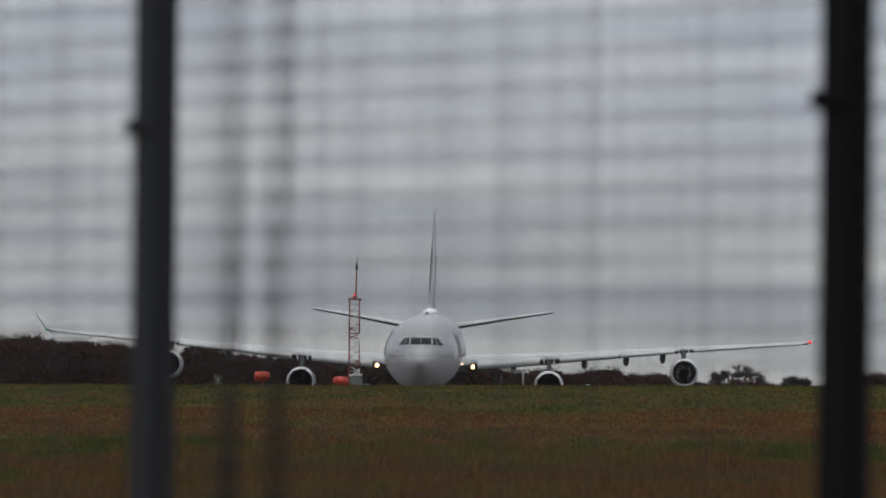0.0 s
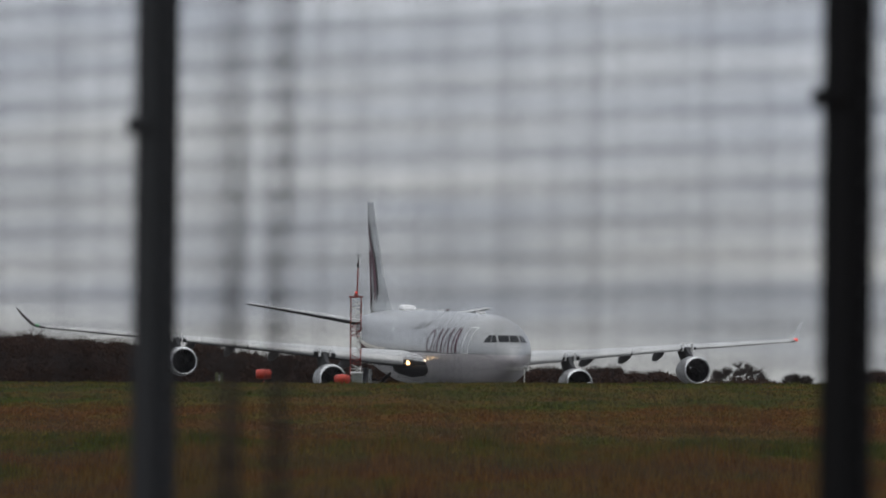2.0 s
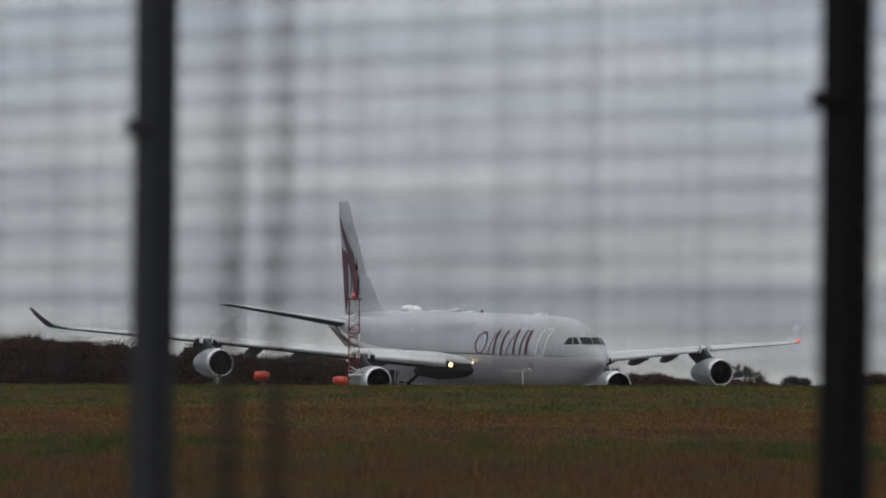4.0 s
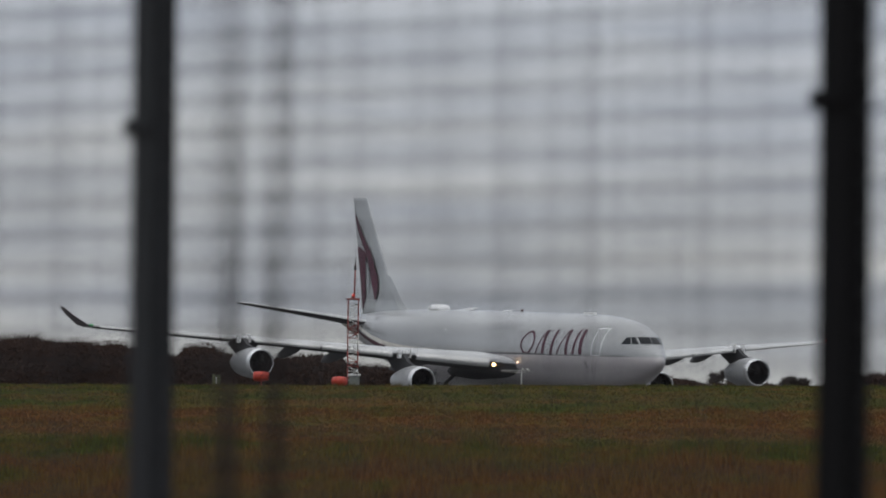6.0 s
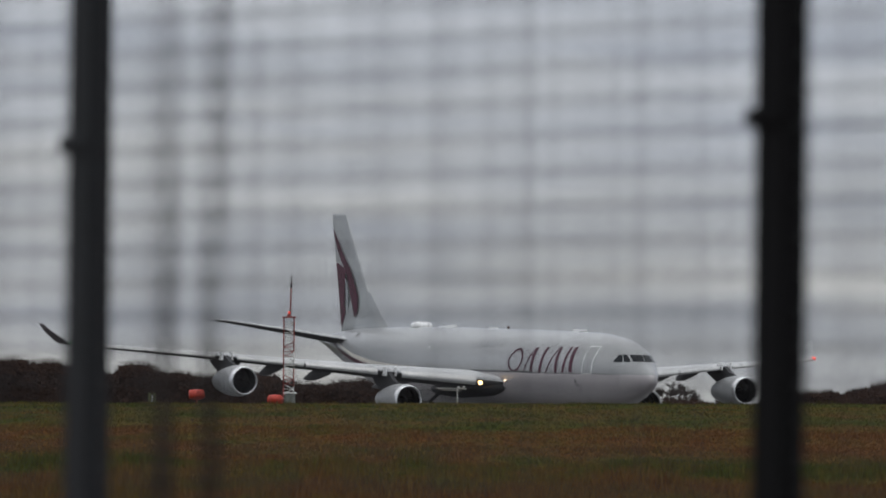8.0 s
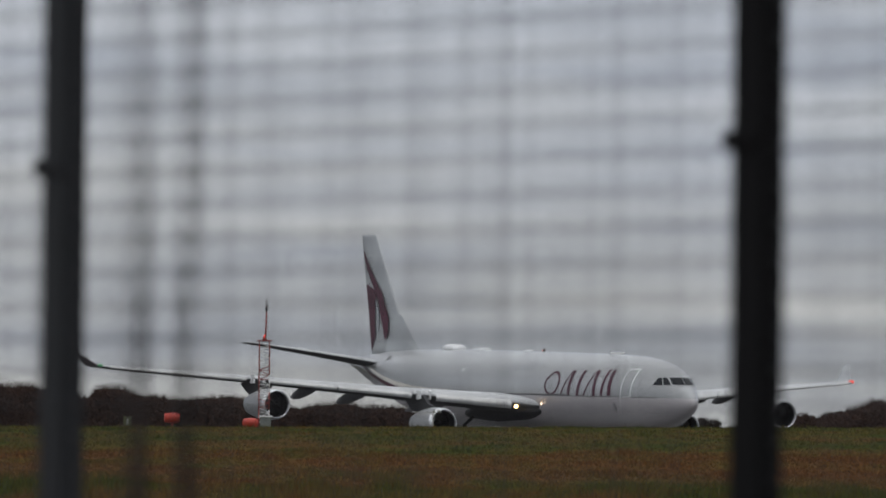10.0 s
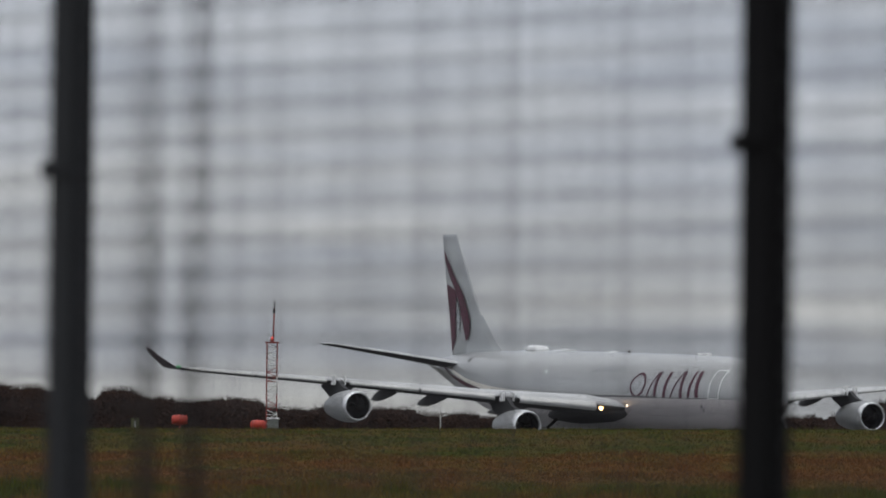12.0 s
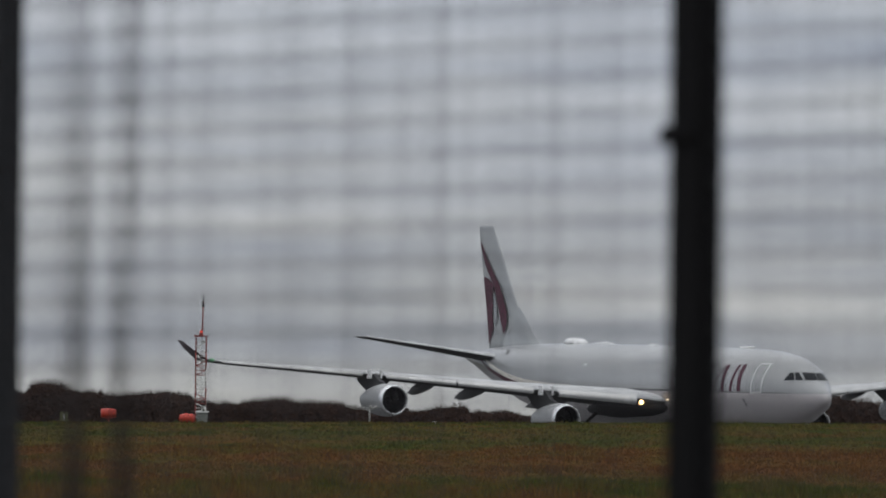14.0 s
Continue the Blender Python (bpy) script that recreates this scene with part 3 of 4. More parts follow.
def wing_at(s):
    xs = [w[0] for w in WING]
    return [float(np.interp(s, xs, [w[k] for w in WING])) for k in (1, 2, 3, 4)]


def wing_ring(s, side):
    le, ch, z, th = wing_at(s)
    pts = airfoil(ch, th)
    return [Vector((-(le + x), side * s, z + y + 0.012 * (ch - x))) for x, y in pts]


def build_wing(plane, side):
    bm = loft([wing_ring(s, side) for s in (1.6, 2.3, 2.75, 3.1, 3.5, 6.2, 9.3, 11.0, 15.0, 19.6, 24.4, 29.2)])
    w = part("wing", bm, M_WING, plane, "pale grey swept wing with an upturned tip", True, M_UNDERSHADE)
    # bright slats along the leading edge, in pieces, run out forward and down
    for s0, s1 in ((3.95, 8.6), (10.1, 14.6), (14.7, 18.9), (20.3, 24.6), (24.7, 28.8)):
        def slat(u, v, s0=s0, s1=s1):
            s = s0 + (s1 - s0) * u
            le, ch, z, th = wing_at(s)
            pts = airfoil(ch, th, 9)
            prof = [pts[-1], pts[0], pts[1], pts[2], pts[3]]
            k = v * (len(prof) - 1)
            i = min(int(k), len(prof) - 2)
            x = prof[i][0] + (prof[i + 1][0] - prof[i][0]) * (k - i)
            y = prof[i][1] + (prof[i + 1][1] - prof[i][1]) * (k - i)
            return Vector((-(le + x) + 0.06 + 0.20 * th, side * s, z + y * 1.02 - 0.15 * th + 0.012 * ch))
        part("slat", patch(slat, 6, 6), M_SLAT, w, "bright metal leading-edge slat")
    # flaps at the trailing edge, a little lower than the wing
    for s0, s1 in ((3.3, 10.6), (10.9, 17.4), (18.6, 27.8)):
        rings = []
        for s in (s0, s1):
            le, ch, z, th = wing_at(s)
            rings.append([Vector((-(le + ch * 0.80 + x), side * s, z + y - 0.02)) for x, y in airfoil(ch * 0.24, th * 0.28, 6)])
        part("flap", loft(rings), M_FAIRING, w)
    # flap track fairings
    for s in (6.6, 12.0, 15.2, 18.0):
        le, ch, z, th = wing_at(s)
        rings = []
        for t, r in ((0.0, 0.05), (0.15, 0.20), (0.4, 0.30), (0.62, 0.32), (0.82, 0.22), (0.94, 0.10), (1.0, 0.02)):
            a = le + ch * 0.38 + t * (ch * 0.80)
            zc = z + 0.02 - 0.62 * t ** 1.5 - th * 0.12 * (1 - t)
            rings.append([Vector((-a, side * s + 0.75 * r * math.cos(2 * math.pi * k / 12), zc - 0.1 + 1.25 * r * math.sin(2 * math.pi * k / 12))) for k in range(12)])
        part("flap_track_fairing", loft(rings), M_FAIRING, w)
    # winglet
    rings = []
    for s, a, ch, z, th in ((29.15, 36.15, 2.7, 6.27, 0.2), (29.45, 36.8, 2.4, 6.42, 0.14), (30.05, 38.2, 1.6, 7.1, 0.08), (30.5, 39.2, 0.85, 7.72, 0.04)):
        rings.append([Vector((-(a + x), side * (s - y * 0.8), z + y * 0.4)) for x, y in airfoil(ch, th)])
    part("winglet", loft(rings), M_WINGLET if side < 0 else M_FIN, w, "upturned dark maroon-grey winglet" if side < 0 else "upturned silver-grey winglet")
    bm = bmesh.new()
    bmesh.ops.create_uvsphere(bm, u_segments=8, v_segments=6, radius=0.1, matrix=Matrix.Translation((-36.5, side * 29.3, 6.38)) @ Matrix.Diagonal((3.0, 1.9, 1.3, 1.0)))
    part("navigation_lamp", bm, M_REDLAMP if side > 0 else M_GREENLAMP, w, "red wing-tip lamp" if side > 0 else "green wing-tip lamp")
    # landing lamp in the wing root
    bm = bmesh.new()
    lathe([(-0.10, 0.13), (0.02, 0.15), (0.05, 0.11), (0.06, 0.01)], 14, "x", bm, True)
    move(bm, (-22.42, side * 3.6, 3.98))
    part("landing_lamp", bm, M_LANDING, w, "glowing warm landing lamp")


def fan_blade_mesh():
    """One twisted blade, thin but solid, standing up from the hub."""
    bm = bmesh.new()
    rings = []
    for r, x0, x1, half in ((0.25, -1.14, -1.26, 0.026), (0.58, -1.09, -1.25, 0.07), (0.91, -1.05, -1.22, 0.11)):
        rings.append([Vector((x0, -half, r)), Vector((x0 - 0.012, -half, r)), Vector((x1 - 0.012, half, r)), Vector((x1, half, r))])
    loft(rings, True, bm)
    bmesh.ops.recalc_face_normals(bm, faces=bm.faces)
    me = bpy.data.meshes.new("fan_blade")
    bm.to_mesh(me)
    bm.free()
    me.materials.append(M_FAN)
    return me


FAN_BLADE = fan_blade_mesh()


def build_engine(plane, side, s, a, z):
    e = new("engine")
    e.parent = plane
    e.location = (-a, side * s, z)
    tagged(e, "pale grey turbofan nacelle with a bright intake lip")
    outer = [(-0.02, 0.95), (-0.10, 0.99), (-0.4, 1.05), (-1.0, 1.10), (-1.9, 1.10), (-2.9, 1.0), (-3.9, 0.83), (-4.7, 0.66), (-4.72, 0.61), (-4.5, 0.58)]
    part("nacelle", lathe(outer, 36), M_NACELLE, e)
    lip = [(-0.36, 1.052), (-0.12, 1.003), (-0.02, 0.965), (0.015, 0.935), (0.0, 0.905), (-0.10, 0.88), (-0.25, 0.87)]
    part("intake_lip", lathe(lip, 36), M_LIP, e, "polished metal intake lip")
    part("intake_duct", lathe([(-0.2, 0.872), (-0.6, 0.885), (-1.5, 0.9)], 30), M_DUCT, e, "dark intake duct")
    for k in range(24):
        b = new("fan_blade", FAN_BLADE)
        b.parent = e
        b.matrix_local = pose(0, 0, 0, 15 * k, 0, 0)
    part("spinner", lathe([(-1.2, 0.28), (-0.95, 0.2), (-0.78, 0.09), (-0.72, 0.01)], 16), M_FAN, e)
    part("exhaust_cone", lathe([(-4.2, 0.45), (-4.9, 0.33), (-5.5, 0.05)], 16), M_FAN, e)
    # pylon up to the wing
    le, ch, wz, th = wing_at(s)
    rings = []
    for x, zl, zh, w in ((-1.7, 1.0, 1.10, 0.05), (-2.7, 0.95, 1.34, 0.14), (-3.6, 0.85, wz - z + 0.12, 0.17), (-4.8, 0.65, wz - z - 0.05, 0.17), (-5.8, 1.0, wz - z - 0.12, 0.12), (-6.8, wz - z - 0.3, wz - z - 0.16, 0.04)):
        zh = max(zh, zl + 0.05)
        rings.append([Vector((x, w, zl)), Vector((x, w, zh)), Vector((x, -w, zh)), Vector((x, -w, zl))])
    # dark tone carries the shade that falls below the wing
    part("pylon", loft(rings), M_SHADED_GREY, e, "engine pylon, darkened for shade below the wing", False)
    # strake and slat cut-out fairing above the pylon
    for y in (-0.42, 0.34):
        bm = bmesh.new()
        box(bm, (-4.1, y, wz - z - 0.2), (-3.35, y + 0.08, wz - z + 0.42), 0.01)
        part("slat_end_fairing", bm, M_WHITE, e, "", False)


def wheel(parent, at, r):
    w = new("wheel")
    w.parent = parent
    w.location = at
    part("tyre", lathe([(-0.2, r * 0.55), (-0.22, r * 0.85), (-0.12, r), (0.12, r), (0.22, r * 0.85), (0.2, r * 0.55)], 22, "y"), M_TYRE, w)
    part("rim", lathe([(-0.16, 0.02), (-0.18, r * 0.5), (0.18, r * 0.5), (0.16, 0.02)], 16, "y"), M_GEAR, w)


def build_gear(plane, a, s, axles, top, r):
    g = new("landing_gear")
    g.parent = plane
    g.location = (-a, s, 0)
    bm = bmesh.new()
    tube(bm, (0, 0, r * 1.1), (0, 0, top), 0.16, 0.2, 12)
    tube(bm, (0.1, 0, r * 1.5), (1.2, 0, top - 0.2), 0.07, None, 8)
    part("strut", bm, M_GEAR, g)
    bm = bmesh.new()
    box(bm, (-0.55, 0.35, r + 0.5), (0.55, 0.41, top - 0.1), 0.02)
    part("gear_door", bm, M_WHITE, g, "", False)
    if s:
        # side stay up to the body and its pale door
        k = -1 if s > 0 else 1
        bm = bmesh.new()
        tube(bm, (0, k * 0.75, 2.15), (0.1, k * 1.95, 3.25), 0.10, 0.12, 8)
        tube(bm, (0.1, k * 0.3, 2.7), (0.1, k * 1.5, 2.55), 0.05, None, 6)
        part("side_stay", bm, M_SHADED_GREY, g, "dark side stay")
        bm = bmesh.new()
        box(bm, (-0.4, min(k * 0.45, k * 1.05), 2.45), (0.4, max(k * 0.45, k * 1.05), 2.62), 0.02)
        part("stay_door", bm, M_WHITE, g, "pale small gear door", False)
    for x in axles:
        for y in (-0.55, 0.55):
            wheel(g, (x, y, r), r)


def build_markings(plane, side):
    """Marks of the side: plain slanted maroon shapes, a grey line of bars, door outline."""
    def strip(a0, z0, a1, z1, w, name, mat, label=""):
        def at(u, v):
            a, z = a0 + (a1 - a0) * u + w * (v - 0.5), z0 + (z1 - z0) * u
            return on_body(a, z, side, 0.02)
        part(name, patch(at, 8, 2), mat, plane, label)

    def bar(a0, a1, z, h, name, mat):
        part(name, patch(lambda u, v: on_body(a0 + (a1 - a0) * u, z + h * (v - 0.5), side, 0.021), 6, 2), mat, plane)

    lo, hi, lean = 4.70, 6.46, -0.22
    # first shape: a slanted ring
    def ring(u, v):
        t, r = 2 * math.pi * u, 0.80 + 0.2 * v
        thick = 1 + 0.1 * math.cos(2 * t)
        z = (lo + hi) / 2 + 0.86 * r * math.sin(t)
        a = 18.0 + 1.15 * r * thick * math.cos(t) + lean * (z - lo) / (hi - lo) + 0.35
        return on_body(a, z, side, 0.02)
    part("name_mark", patch(ring, 28, 1), M_MAROON, plane, "plain slanted maroon shape on the side")
    # slanted thin and thick bars of one height
    for a, b, w in ((16.7, 15.35, 0.22), (15.35, 15.15, 0.46), (13.85, 13.5, 0.46), (12.8, 11.4, 0.22), (11.1, 11.2, 0.46), (9.95, 9.65, 0.36), (8.75, 8.95, 0.46)):
        strip(a, lo, b, hi, w, "name_mark", M_MAROON)
    for a0, a1, z, h in ((26.9, 25.9, 6.62, 0.12), (26.0, 25.6, 6.8, 0.42), (25.2, 22.8, 6.66, 0.14), (24.7, 24.4, 6.85, 0.3), (23.9, 23.6, 6.9, 0.36), (22.9, 22.6, 6.9, 0.5), (22.0, 21.75, 6.95, 0.55)):
        bar(a0, a1, z, h, "script_mark", M_GREYMARK)
    # forward door: white outline round the leaf
    for a0, z0, a1, z1, w in ((7.25, 4.62, 7.25, 6.50, 0.07), (6.1, 4.62, 6.1, 6.50, 0.07)):
        strip(a0, z0, a1, z1, w, "door_outline", M_WHITE)
    bar(7.28, 6.07, 4.62, 0.05, "door_outline", M_WHITE)
    bar(7.28, 6.07, 6.50, 0.05, "door_outline", M_WHITE)
    bar(50.3, 49.8, 7.55, 0.28, "vent", M_FAIRING)
    bar(34.6, 34.3, 6.6, 0.22, "service_panel", M_WHITE)
    # small dark vents under the belt line
    bar(8.3, 8.05, 4.1, 0.22, "vent", M_FAIRING)
    bar(8.15, 7.9, 3.85, 0.18, "vent", M_FAIRING)
    # sweeping stripe under the tail
    def sweep(off, wide, mat, label):
        def at(u, v):
            a = 36.0 + 19.5 * u
            z = 5.15 + 2.35 * u ** 2.3 + off + wide * (v - 0.5) * (0.25 + 0.75 * math.sin(math.pi * min(1, u * 0.9 + 0.08)))
            return on_body(a, z, side, 0.02)
        part("tail_stripe", patch(at, 30, 2), mat, plane, label)
    sweep(0.0, 0.34, M_SAND, "cream stripe sweeping up to the tail")
    sweep(-0.34, 0.32, M_MAROON, "thin maroon stripe sweeping up to the tail")
    # thin dark line where the silver meets the white: horizon reflection drawn as colour
    def belt(a0, a1, h):
        def at(u, v):
            a = a0 + (a1 - a0) * u
            return on_body(a, 4.50 + 0.012 * a + h * v, side, 0.021)
        part("belt_line", patch(at, 24, 1), M_FAIRING, plane, "thin dark line along the side, a painted-in horizon reflection")
    belt(48.0, 15.0, 0.13)
    belt(15.0, 3.4, 0.05)
    # small lit lamp on the flank ahead of the wing
    bm = bmesh.new()
    bmesh.ops.create_uvsphere(bm, u_segments=10, v_segments=6, radius=0.085, matrix=Matrix.Translation(on_body(19.9, 4.2, side, 0.11)))
    part("flank_lamp", bm, M_FLANK, plane, "small glowing lamp on the flank")
    # windscreen panes
    for s0, s1, t0, t1, zb, zt in ((0.025, 0.76, 0.025, 0.73, 5.45, 5.93), (0.87, 1.18, 0.83, 1.03, 5.42, 5.93), (1.23, 1.62, 1.06, 1.22, 5.41, 5.92)):
        def pane(u, v, s0=s0, s1=s1, t0=t0, t1=t1, zb=zb, zt=zt):
            b, t = s0 + (s1 - s0) * u, t0 + (t1 - t0) * u
            return on_nose(side * (b + (t - b) * v), zb + (zt - zb) * v, 0.03)
        part("windscreen_pane", patch(pane, 5, 5), M_GLASS, plane, "dark cockpit window pane")


def build_fin(plane):
    f = new("fin")
    f.parent = plane
    tagged(f, "tall silver tail fin with maroon curved marks")
    stations = ((7.6, 50.2, 57.3, 0.62), (8.4, 50.5, 57.45, 0.58), (11.0, 52.35, 58.05, 0.46), (14.0, 54.75, 58.9, 0.34), (16.6, 56.8, 59.55, 0.22), (16.82, 57.1, 59.6, 0.1))
    rings = []
    for z, le, te, th in stations:
        rings.append([Vector((-(le + x), y, z)) for x, y in airfoil(te - le, th)])
    part("fin_body", loft(rings), M_FIN, f)
    rings = []
    for z, le, te, w in ((7.4, 47.0, 54, 0.3), (8.25, 48.3, 54, 0.24), (8.9, 49.4, 54, 0.16), (10.75, 51.75, 54, 0.09), (10.85, 52.1, 54, 0.05)):
        rings.append([Vector((-le, 0, z)), Vector((-(le + 1), w, z)), Vector((-te, w * 1.4, z)), Vector((-te, -w * 1.4, z)), Vector((-(le + 1), -w, z))])
    part("dorsal_fillet", loft(rings), M_FIN, f, "", False)

    def fin_y(a, z):
        zs = [s[0] for s in stations]
        le, te, th = (float(np.interp(z, zs, [s[k] for s in stations])) for k in (1, 2, 3))
        x = max(0.001, min(0.999, (a - le) / (te - le)))
        return 5 * th * (0.2969 * math.sqrt(x) - 0.126 * x - 0.3516 * x * x + 0.2843 * x ** 3 - 0.1036 * x ** 4) * 1.08

    def te_at(z):
        return float(np.interp(z, [s[0] for s in stations], [s[2] for s in stations]))

    def curve(u, *knots):
        return float(np.interp(u, [k[0] for k in knots], [k[1] for k in knots]))

    def mark(z0, z1, near, far, side, name, mat):
        """A curved patch between two offsets ahead of the trailing edge."""
        def at(u, v):
            z = z0 + (z1 - z0) * u
            a = te_at(z) - (near(u) + (far(u) - near(u)) * v) - 0.02
            return Vector((-a, side * (fin_y(a, z) + 0.025), z))
        part(name, patch(at, 24, 5), mat, f)

    for side in (-1, 1):
        # a broad mark along the trailing edge and a curved horn ahead of it
        mark(8.3, 13.1, lambda u: 0.02, lambda u: curve(u, (0, 0.15), (0.2, 1.2), (0.5, 1.4), (0.75, 1.9), (0.9, 2.15), (1, 0.5)), side, "tail_mark", M_MAROON)
        mark(9.0, 15.7, lambda u: curve(u, (0, 3.3), (0.23, 2.75), (0.43, 2.4), (0.54, 2.0), (0.63, 1.35), (0.75, 0.7), (0.9, 0.15), (1, 0.03)),
             lambda u: curve(u, (0, 3.55), (0.08, 4.1), (0.23, 4.3), (0.43, 3.65), (0.54, 3.2), (0.63, 2.5), (0.75, 1.7), (0.9, 0.75), (1, 0.12)), side, "tail_mark", M_MAROON)
        mark(9.7, 11.9, lambda u: 1.62 + 0.25 * u, lambda u: 2.0 + 0.35 * math.sin(3 * u), side, "tail_mark", M_GREYMARK)
    return f


def build_airliner():
    p = thing("airliner", "white and silver four-engined airliner with maroon marks, taxiing on the runway", "airplane")
    rings = []
    n = 40
    stations = sorted({NOSE + r[0] for r in NOSE_RINGS} | {NOSE + v for v in (-1.17, -1.0, -0.55, 0.0, 0.6, 1.35, 2.1, 2.8, 3.7, 4.8, 6.2, 8.0, 40.2, 44.5, 48.5, 52.5, 56.0)})
    for a in stations:
        top, bot, hw = body_ring(a)
        mid, half = (top + bot) / 2, (top - bot) / 2
        rings.append([Vector((-a, hw * math.sin(2 * math.pi * k / n), mid + half * math.cos(2 * math.pi * k / n))) for k in range(n)])
    part("fuselage", loft(rings), M_BODY, p, "fuselage, silver grey above and white below")
    # belly fairing between the wings
    rings = []
    for a, w, zb, zt in ((19.6, 1.9, 3.4, 3.8), (20.8, 2.6, 3.2, 4.3), (22.0, 3.05, 3.05, 4.5), (24.0, 3.3, 2.9, 4.6), (30.0, 3.3, 2.8, 4.6), (34.0, 2.5, 2.95, 4.2), (38.0, 0.9, 3.2, 3.8)):
        rings.append([Vector((-a, w * math.cos(2 * math.pi * k / 20), (zb + zt) / 2 + (zt - zb) / 2 * math.sin(2 * math.pi * k / 20))) for k in range(20)])
    part("belly_fairing", loft(rings), M_SHADED_GREY, p, "grey belly fairing between the wings, darkened for shade")
    for side in (-1, 1):
        build_wing(p, side)
        build_engine(p, side, 9.3, 21.8, 2.7)
        build_engine(p, side, 19.55, 27.4, 3.83)
        rings = []
        for s, le, ch, z, th in ((0.6, 51.2, 6.0, 7.06, 0.64), (1.6, 51.9, 5.6, 7.21, 0.58), (5.5, 54.6, 4.0, 7.91, 0.40), (9.4, 57.25, 2.4, 8.56, 0.23), (9.7, 57.9, 1.6, 8.61, 0.07)):
            rings.append([Vector((-(le + x), side * s, z + y)) for x, y in airfoil(ch, th)])
        part("tailplane", loft(rings), M_WING, p, "pale swept tailplane, its underside darkened for shade", True, M_UNDERSHADE)
        build_markings(p, side)
        build_gear(p, 30.6, side * 5.3, (-0.95, 0.95), 3.6, 0.68)
    build_fin(p)
    build_gear(p, 30.6, 0.0, (0.0,), 2.6, 0.62)
    build_gear(p, 8.0, 0.0, (0.0,), 2.9, 0.52)
    for y in (-0.17, 0.17):
        bm = bmesh.new()
        lathe([(-0.08, 0.03), (-0.02, 0.055), (0.03, 0.05), (0.05, 0.01)], 10, "x", bm, True)
        move(bm, (-6.7, y, 2.45))
        part("taxi_lamp", bm, M_TAXI, p, "small glowing taxi lamp")
    # roof fittings
    rings = []
    for a, w, h in ((40.93, 0.42, 0.06), (41.03, 0.54, 0.28), (41.25, 0.57, 0.37), (42.45, 0.57, 0.39), (42.72, 0.53, 0.30), (42.88, 0.4, 0.06)):
        z = body_ring(a)[0] - 0.12
        rings.append([Vector((-a, w * math.cos(math.pi * k / 10), z + (h + 0.12) * math.sin(math.pi * k / 10) ** 0.35)) for k in range(11)])
    part("antenna_dome", loft(rings), M_WHITE, p, "white dome on the roof")
    z = body_ring(25.9)[0]
    bm = bmesh.new()
    lathe([(-0.06, 0.10), (0.03, 0.10), (0.04, 0.02)], 12, "z", bm, True)
    move(bm, (-25.9, 0.0, z))
    part("beacon_base", bm, M_DUCT, p)
    # beacon head: one lit window in a dark hood, turned instead of strobing
    bm = bmesh.new()
    lathe([(0.03, 0.09), (0.13, 0.09), (0.17, 0.06), (0.19, 0.01)], 12, "z", bm, True)
    head = part("beacon", bm, M_BEACON, p, "small dark roof beacon, turned once in place of a strobe flash")
    head.location = (-25.9, 0.0, z)
    bm = bmesh.new()
    bmesh.ops.create_uvsphere(bm, u_segments=10, v_segments=6, radius=0.065, matrix=Matrix.Translation((-0.075, 0.0, 0.10)))
    part("beacon_window", bm, M_FLASH, head, "lit red window")
    for a, l, h in ((13.4, 1.5, 0.14), (28.6, 0.7, 0.05), (36.2, 1.2, 0.06)):
        bm = bmesh.new()
        z = body_ring(a)[0]
        box(bm, (-a - l / 2, -0.2, z - 0.05), (-a + l / 2, 0.2, z + h), 0.02)
        part("roof_antenna", bm, M_WHITE, p)
    return p, head


AIRLINER, BEACON = build_airliner()

# ---- fence in front of the camera ----
FENCE_A = Vector((-0.677, 17.75, 0.0))
FENCE_D = Vector((0.607, -0.795, 0.0)).normalized()
FENCE_N = Vector((0.795, 0.607, 0.0)).normalized()
PANEL = 2.5


FENCE = thing("mesh_fence", "dark welded mesh security fence on square steel posts", "fence")


def fence_post(i):
    at = FENCE_A + FENCE_D * (PANEL * i)
    ang = math.degrees(math.atan2(FENCE_D.y, FENCE_D.x))
    bm = bmesh.new()
    back = -0.060 if i == 1 else -0.050
    box(bm, (back, -0.036, -0.3), (0.031, 0.036, 3.2), 0.006)
    # the two nearer posts take the darker tone
    paint = M_POST if i < 1 else M_POST_DARKER
    p = part("post", bm, paint, FENCE, "dark square steel post", False)
    p.matrix_world = pose(at.x, at.y, 0, 0, 0.15, ang)
    bm = bmesh.new()
    box(bm, (back - 0.004, -0.040, 3.2), (0.035, 0.040, 3.22), 0.004)
    part("cap", bm, paint, p, "", False)
    bm = bmesh.new()
    box(bm, (back - 0.006, -0.046, 2.325), (0.02, -0.037, 2.355), 0.004)
    tube(bm, (back - 0.004, -0.046, 2.34), (back - 0.004, -0.01, 2.34), 0.021, 0.019, 8)
    part("clamp", bm, paint, p, "dark clamp with a bolt", False)
    return p


def upright_mesh(r):
    bm = bmesh.new()
    tube(bm, (0, 0, 0), (0, 0, 3.05), r, None, 4)
    me = bpy.data.meshes.new("upright_wire")
    bm.to_mesh(me)
    bm.free()
    me.materials.append(M_WIRE)
    return me


# drawn wire of slightly uneven gauge
GAUGES = (0.0014, 0.0017, 0.0019, 0.0021, 0.0026)
UPRIGHTS = [upright_mesh(r) for r in GAUGES]


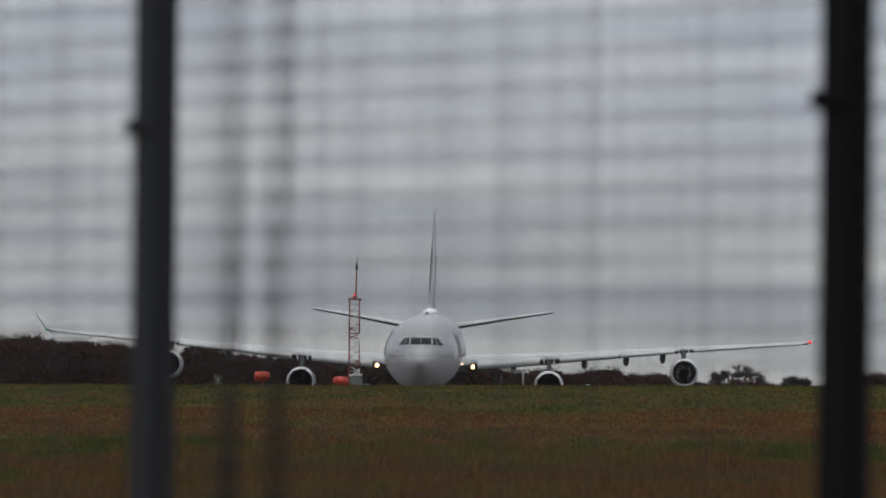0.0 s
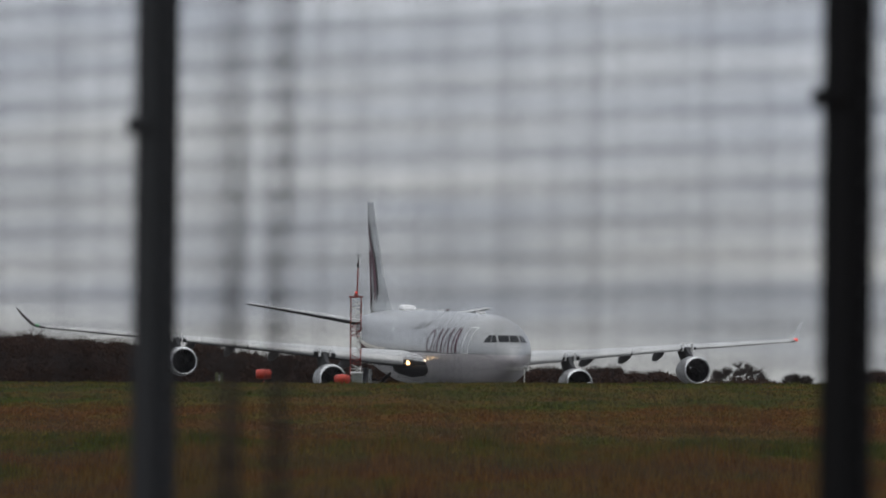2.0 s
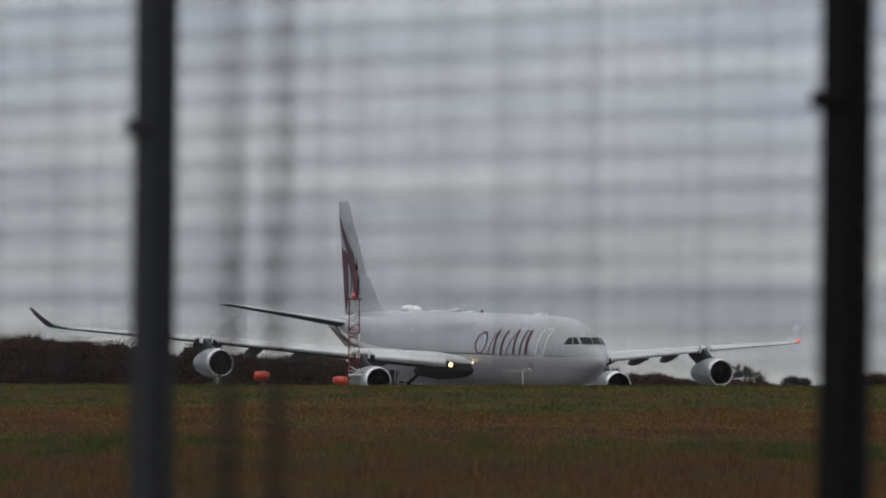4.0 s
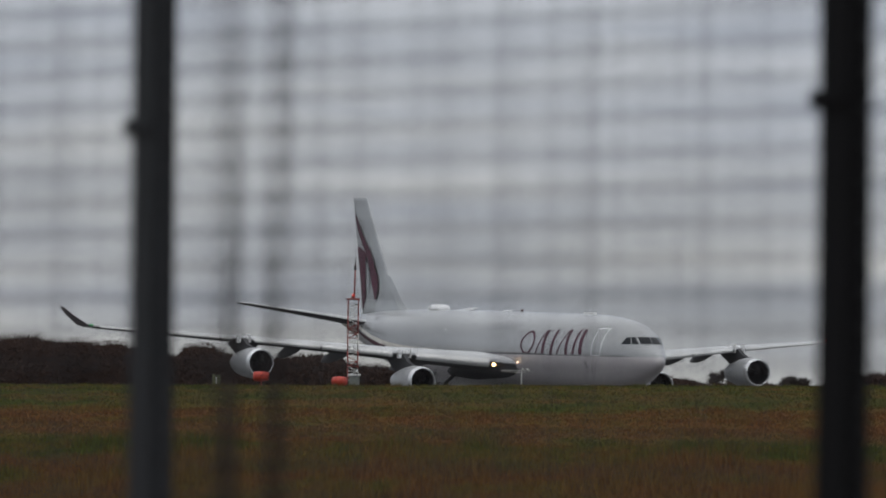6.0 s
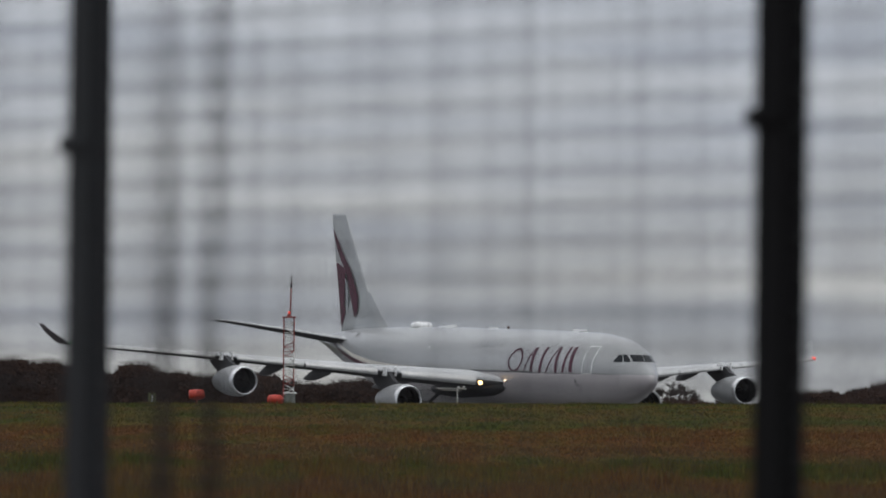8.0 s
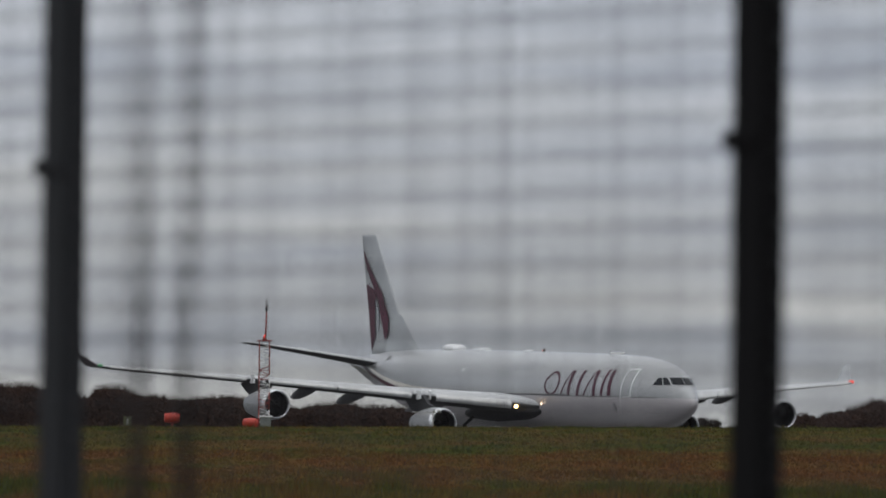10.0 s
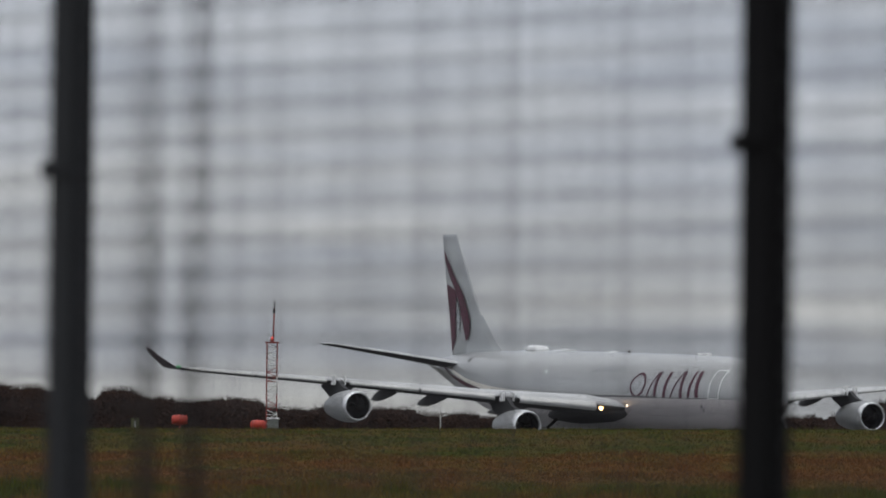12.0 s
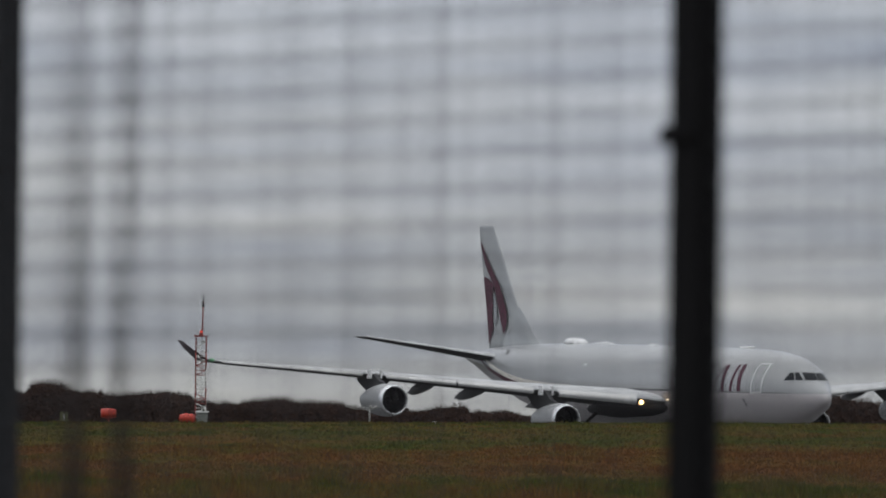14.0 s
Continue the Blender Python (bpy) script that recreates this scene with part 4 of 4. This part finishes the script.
def fence_panel(i):
    """Welded mesh: close upright wires and wider-spaced level wires."""
    rng = random.Random(100 + i)
    at = FENCE_A + FENCE_D * (PANEL * i)
    ang = math.degrees(math.atan2(FENCE_D.y, FENCE_D.x))
    p = new("panel")
    p.parent = FENCE
    p.matrix_world = pose(at.x, at.y, 0, 0, 0, ang)
    x, drift, rods = 0.034, 0.0, []
    while x < PANEL - 0.034:
        drift = 0.8 * drift + rng.uniform(-0.0010, 0.0010)
        rods.append((x + drift + rng.uniform(-0.0024, 0.0024), rng.uniform(-0.03, 0.03), rng.randrange(len(GAUGES))))
        x += 0.0254
    for c, tilt, g in rods:
        o = new("upright_wire", UPRIGHTS[g])
        o.parent = p
        o.matrix_local = pose(c, 0, 0.05, 0, tilt, 0)
    bm = bmesh.new()
    tube(bm, (0.033, 0, 0), (PANEL - 0.033, 0, 0), 0.0014, None, 5)
    one = part("level_wire", bm, M_WIRE, p)
    one.location = (0, -0.0035, 0.1060)
    k = 1
    while k < 80:
        # twin wires, one on each face of the mesh
        o = one.copy()
        scene.collection.objects.link(o)
        o.location = (0, -0.0035 if k % 2 == 0 else 0.0035, 0.1060 + (k // 2) * 0.0762 + (k % 2) * 0.006 + rng.uniform(-0.0015, 0.0015))
        k += 1
    # a thicker line wire at the height of the clamps
    bm = bmesh.new()
    tube(bm, (0.033, 0, 0), (PANEL - 0.033, 0, 0), 0.0010, None, 6)
    part("line_wire", bm, M_WIRE, p, "thicker line wire").location = (0, -0.008, 2.322)
    return p


for i in (-1, 0, 1, 2):
    fence_post(i)
for i in (-1, 0, 1):
    fence_panel(i)


def mesh_joint(along, lean, offsets, r, splay, short, tied):
    """Where two sheets of mesh overlap: bunched upright wires that spread towards the top, shorter ones below, wire ties."""
    at = FENCE_A + FENCE_D * along - FENCE_N * 0.012
    t = new("mesh_joint")
    t.parent = FENCE
    t.matrix_world = pose(at.x, at.y, 0, 0, 0, math.degrees(math.atan2(FENCE_D.y, FENCE_D.x)))

    def put(o0, o1, z1, y):
        bm = bmesh.new()
        tube(bm, (o0 - lean, y, 0.02), (o1 - lean + 2 * lean * z1 / 3.08, y, z1), r, None, 6)
        part("upright_wire", bm, M_RUST, t)

    for k, o in enumerate(offsets):
        put(o, o * splay, 3.08, 0.003 * (k % 2))
    for k, (o, z1) in enumerate(short):
        put(o, o, z1, 0.006)
    k = 8
    while tied and 0.1095 + k * 0.0762 < 3.05:
        z = 0.1095 + k * 0.0762
        bm = bmesh.new()
        x = -lean + 2 * lean * z / 3.1
        tube(bm, (x + offsets[0] - 0.004, -0.004, z - 0.003), (x + offsets[-1] + 0.004, -0.004, z + 0.003), tied, None, 5)
        part("wire_tie", bm, M_RUST, t, "", False)
        k += 1
    return t


mesh_joint(0.500, 0.030, (-0.034, -0.018, -0.003, 0.013, 0.028), 0.0018, 1.0, ((-0.03, 1.72), (-0.012, 1.80), (0.004, 1.76), (0.02, 1.70), (0.034, 1.66)), 0.0030)
mesh_joint(0.320, 0.022, (-0.045, -0.026, -0.008, 0.012, 0.03), 0.0015, 1.5, ((-0.04, 1.98), (-0.028, 1.90), (-0.015, 2.05), (-0.002, 1.84), (0.012, 1.96), (0.026, 1.88), (-0.034, 1.70), (-0.02, 1.66), (0.006, 1.72), (0.02, 1.68)), 0.0012)


# ---- what moves ----
PLANE = [
    (0.0, -1.72, 546.57, -0.79), (0.5, -0.09, 544.86, 2.40), (1.0, 1.67, 543.14, 5.45), (1.5, 3.26, 541.41, 8.33),
    (2.0, 5.06, 539.66, 11.03), (2.5, 6.68, 537.89, 13.50), (3.0, 8.37, 536.11, 15.73), (5.5, 14.58, 526.93, 21.96),
    (6.0, 15.47, 525.04, 22.12), (6.5, 16.40, 523.13, 22.25), (7.0, 17.37, 521.21, 22.35), (8.0, 19.14, 517.30, 22.50),
    (10.5, 24.46, 507.19, 22.46), (11.0, 25.72, 505.11, 22.39), (11.5, 26.84, 503.00, 22.29), (12.0, 28.25, 500.88, 22.17),
    (12.5, 29.79, 498.74, 22.02), (13.0, 31.53, 496.57, 21.86), (13.5, 33.29, 494.39, 21.67), (14.0, 35.25, 492.18, 21.46),
]


def motions():
    walk(AIRLINER, [(t, pose(x, y, 0.475, -0.45, 0, h - 90)) for t, x, y, h in PLANE])
    # the beacon's head swings round once, standing in for a strobe flash
    at = BEACON.location.copy()
    turns = [(0.0, 0), (11.38, 0)] + [(11.38 + 0.04 * k, 60 * k) for k in range(1, 6)] + [(11.62, 360), (14.0, 360)]
    walk(BEACON, [(t, pose(at.x, at.y, at.z, 0, 0, r)) for t, r in turns])


motions()
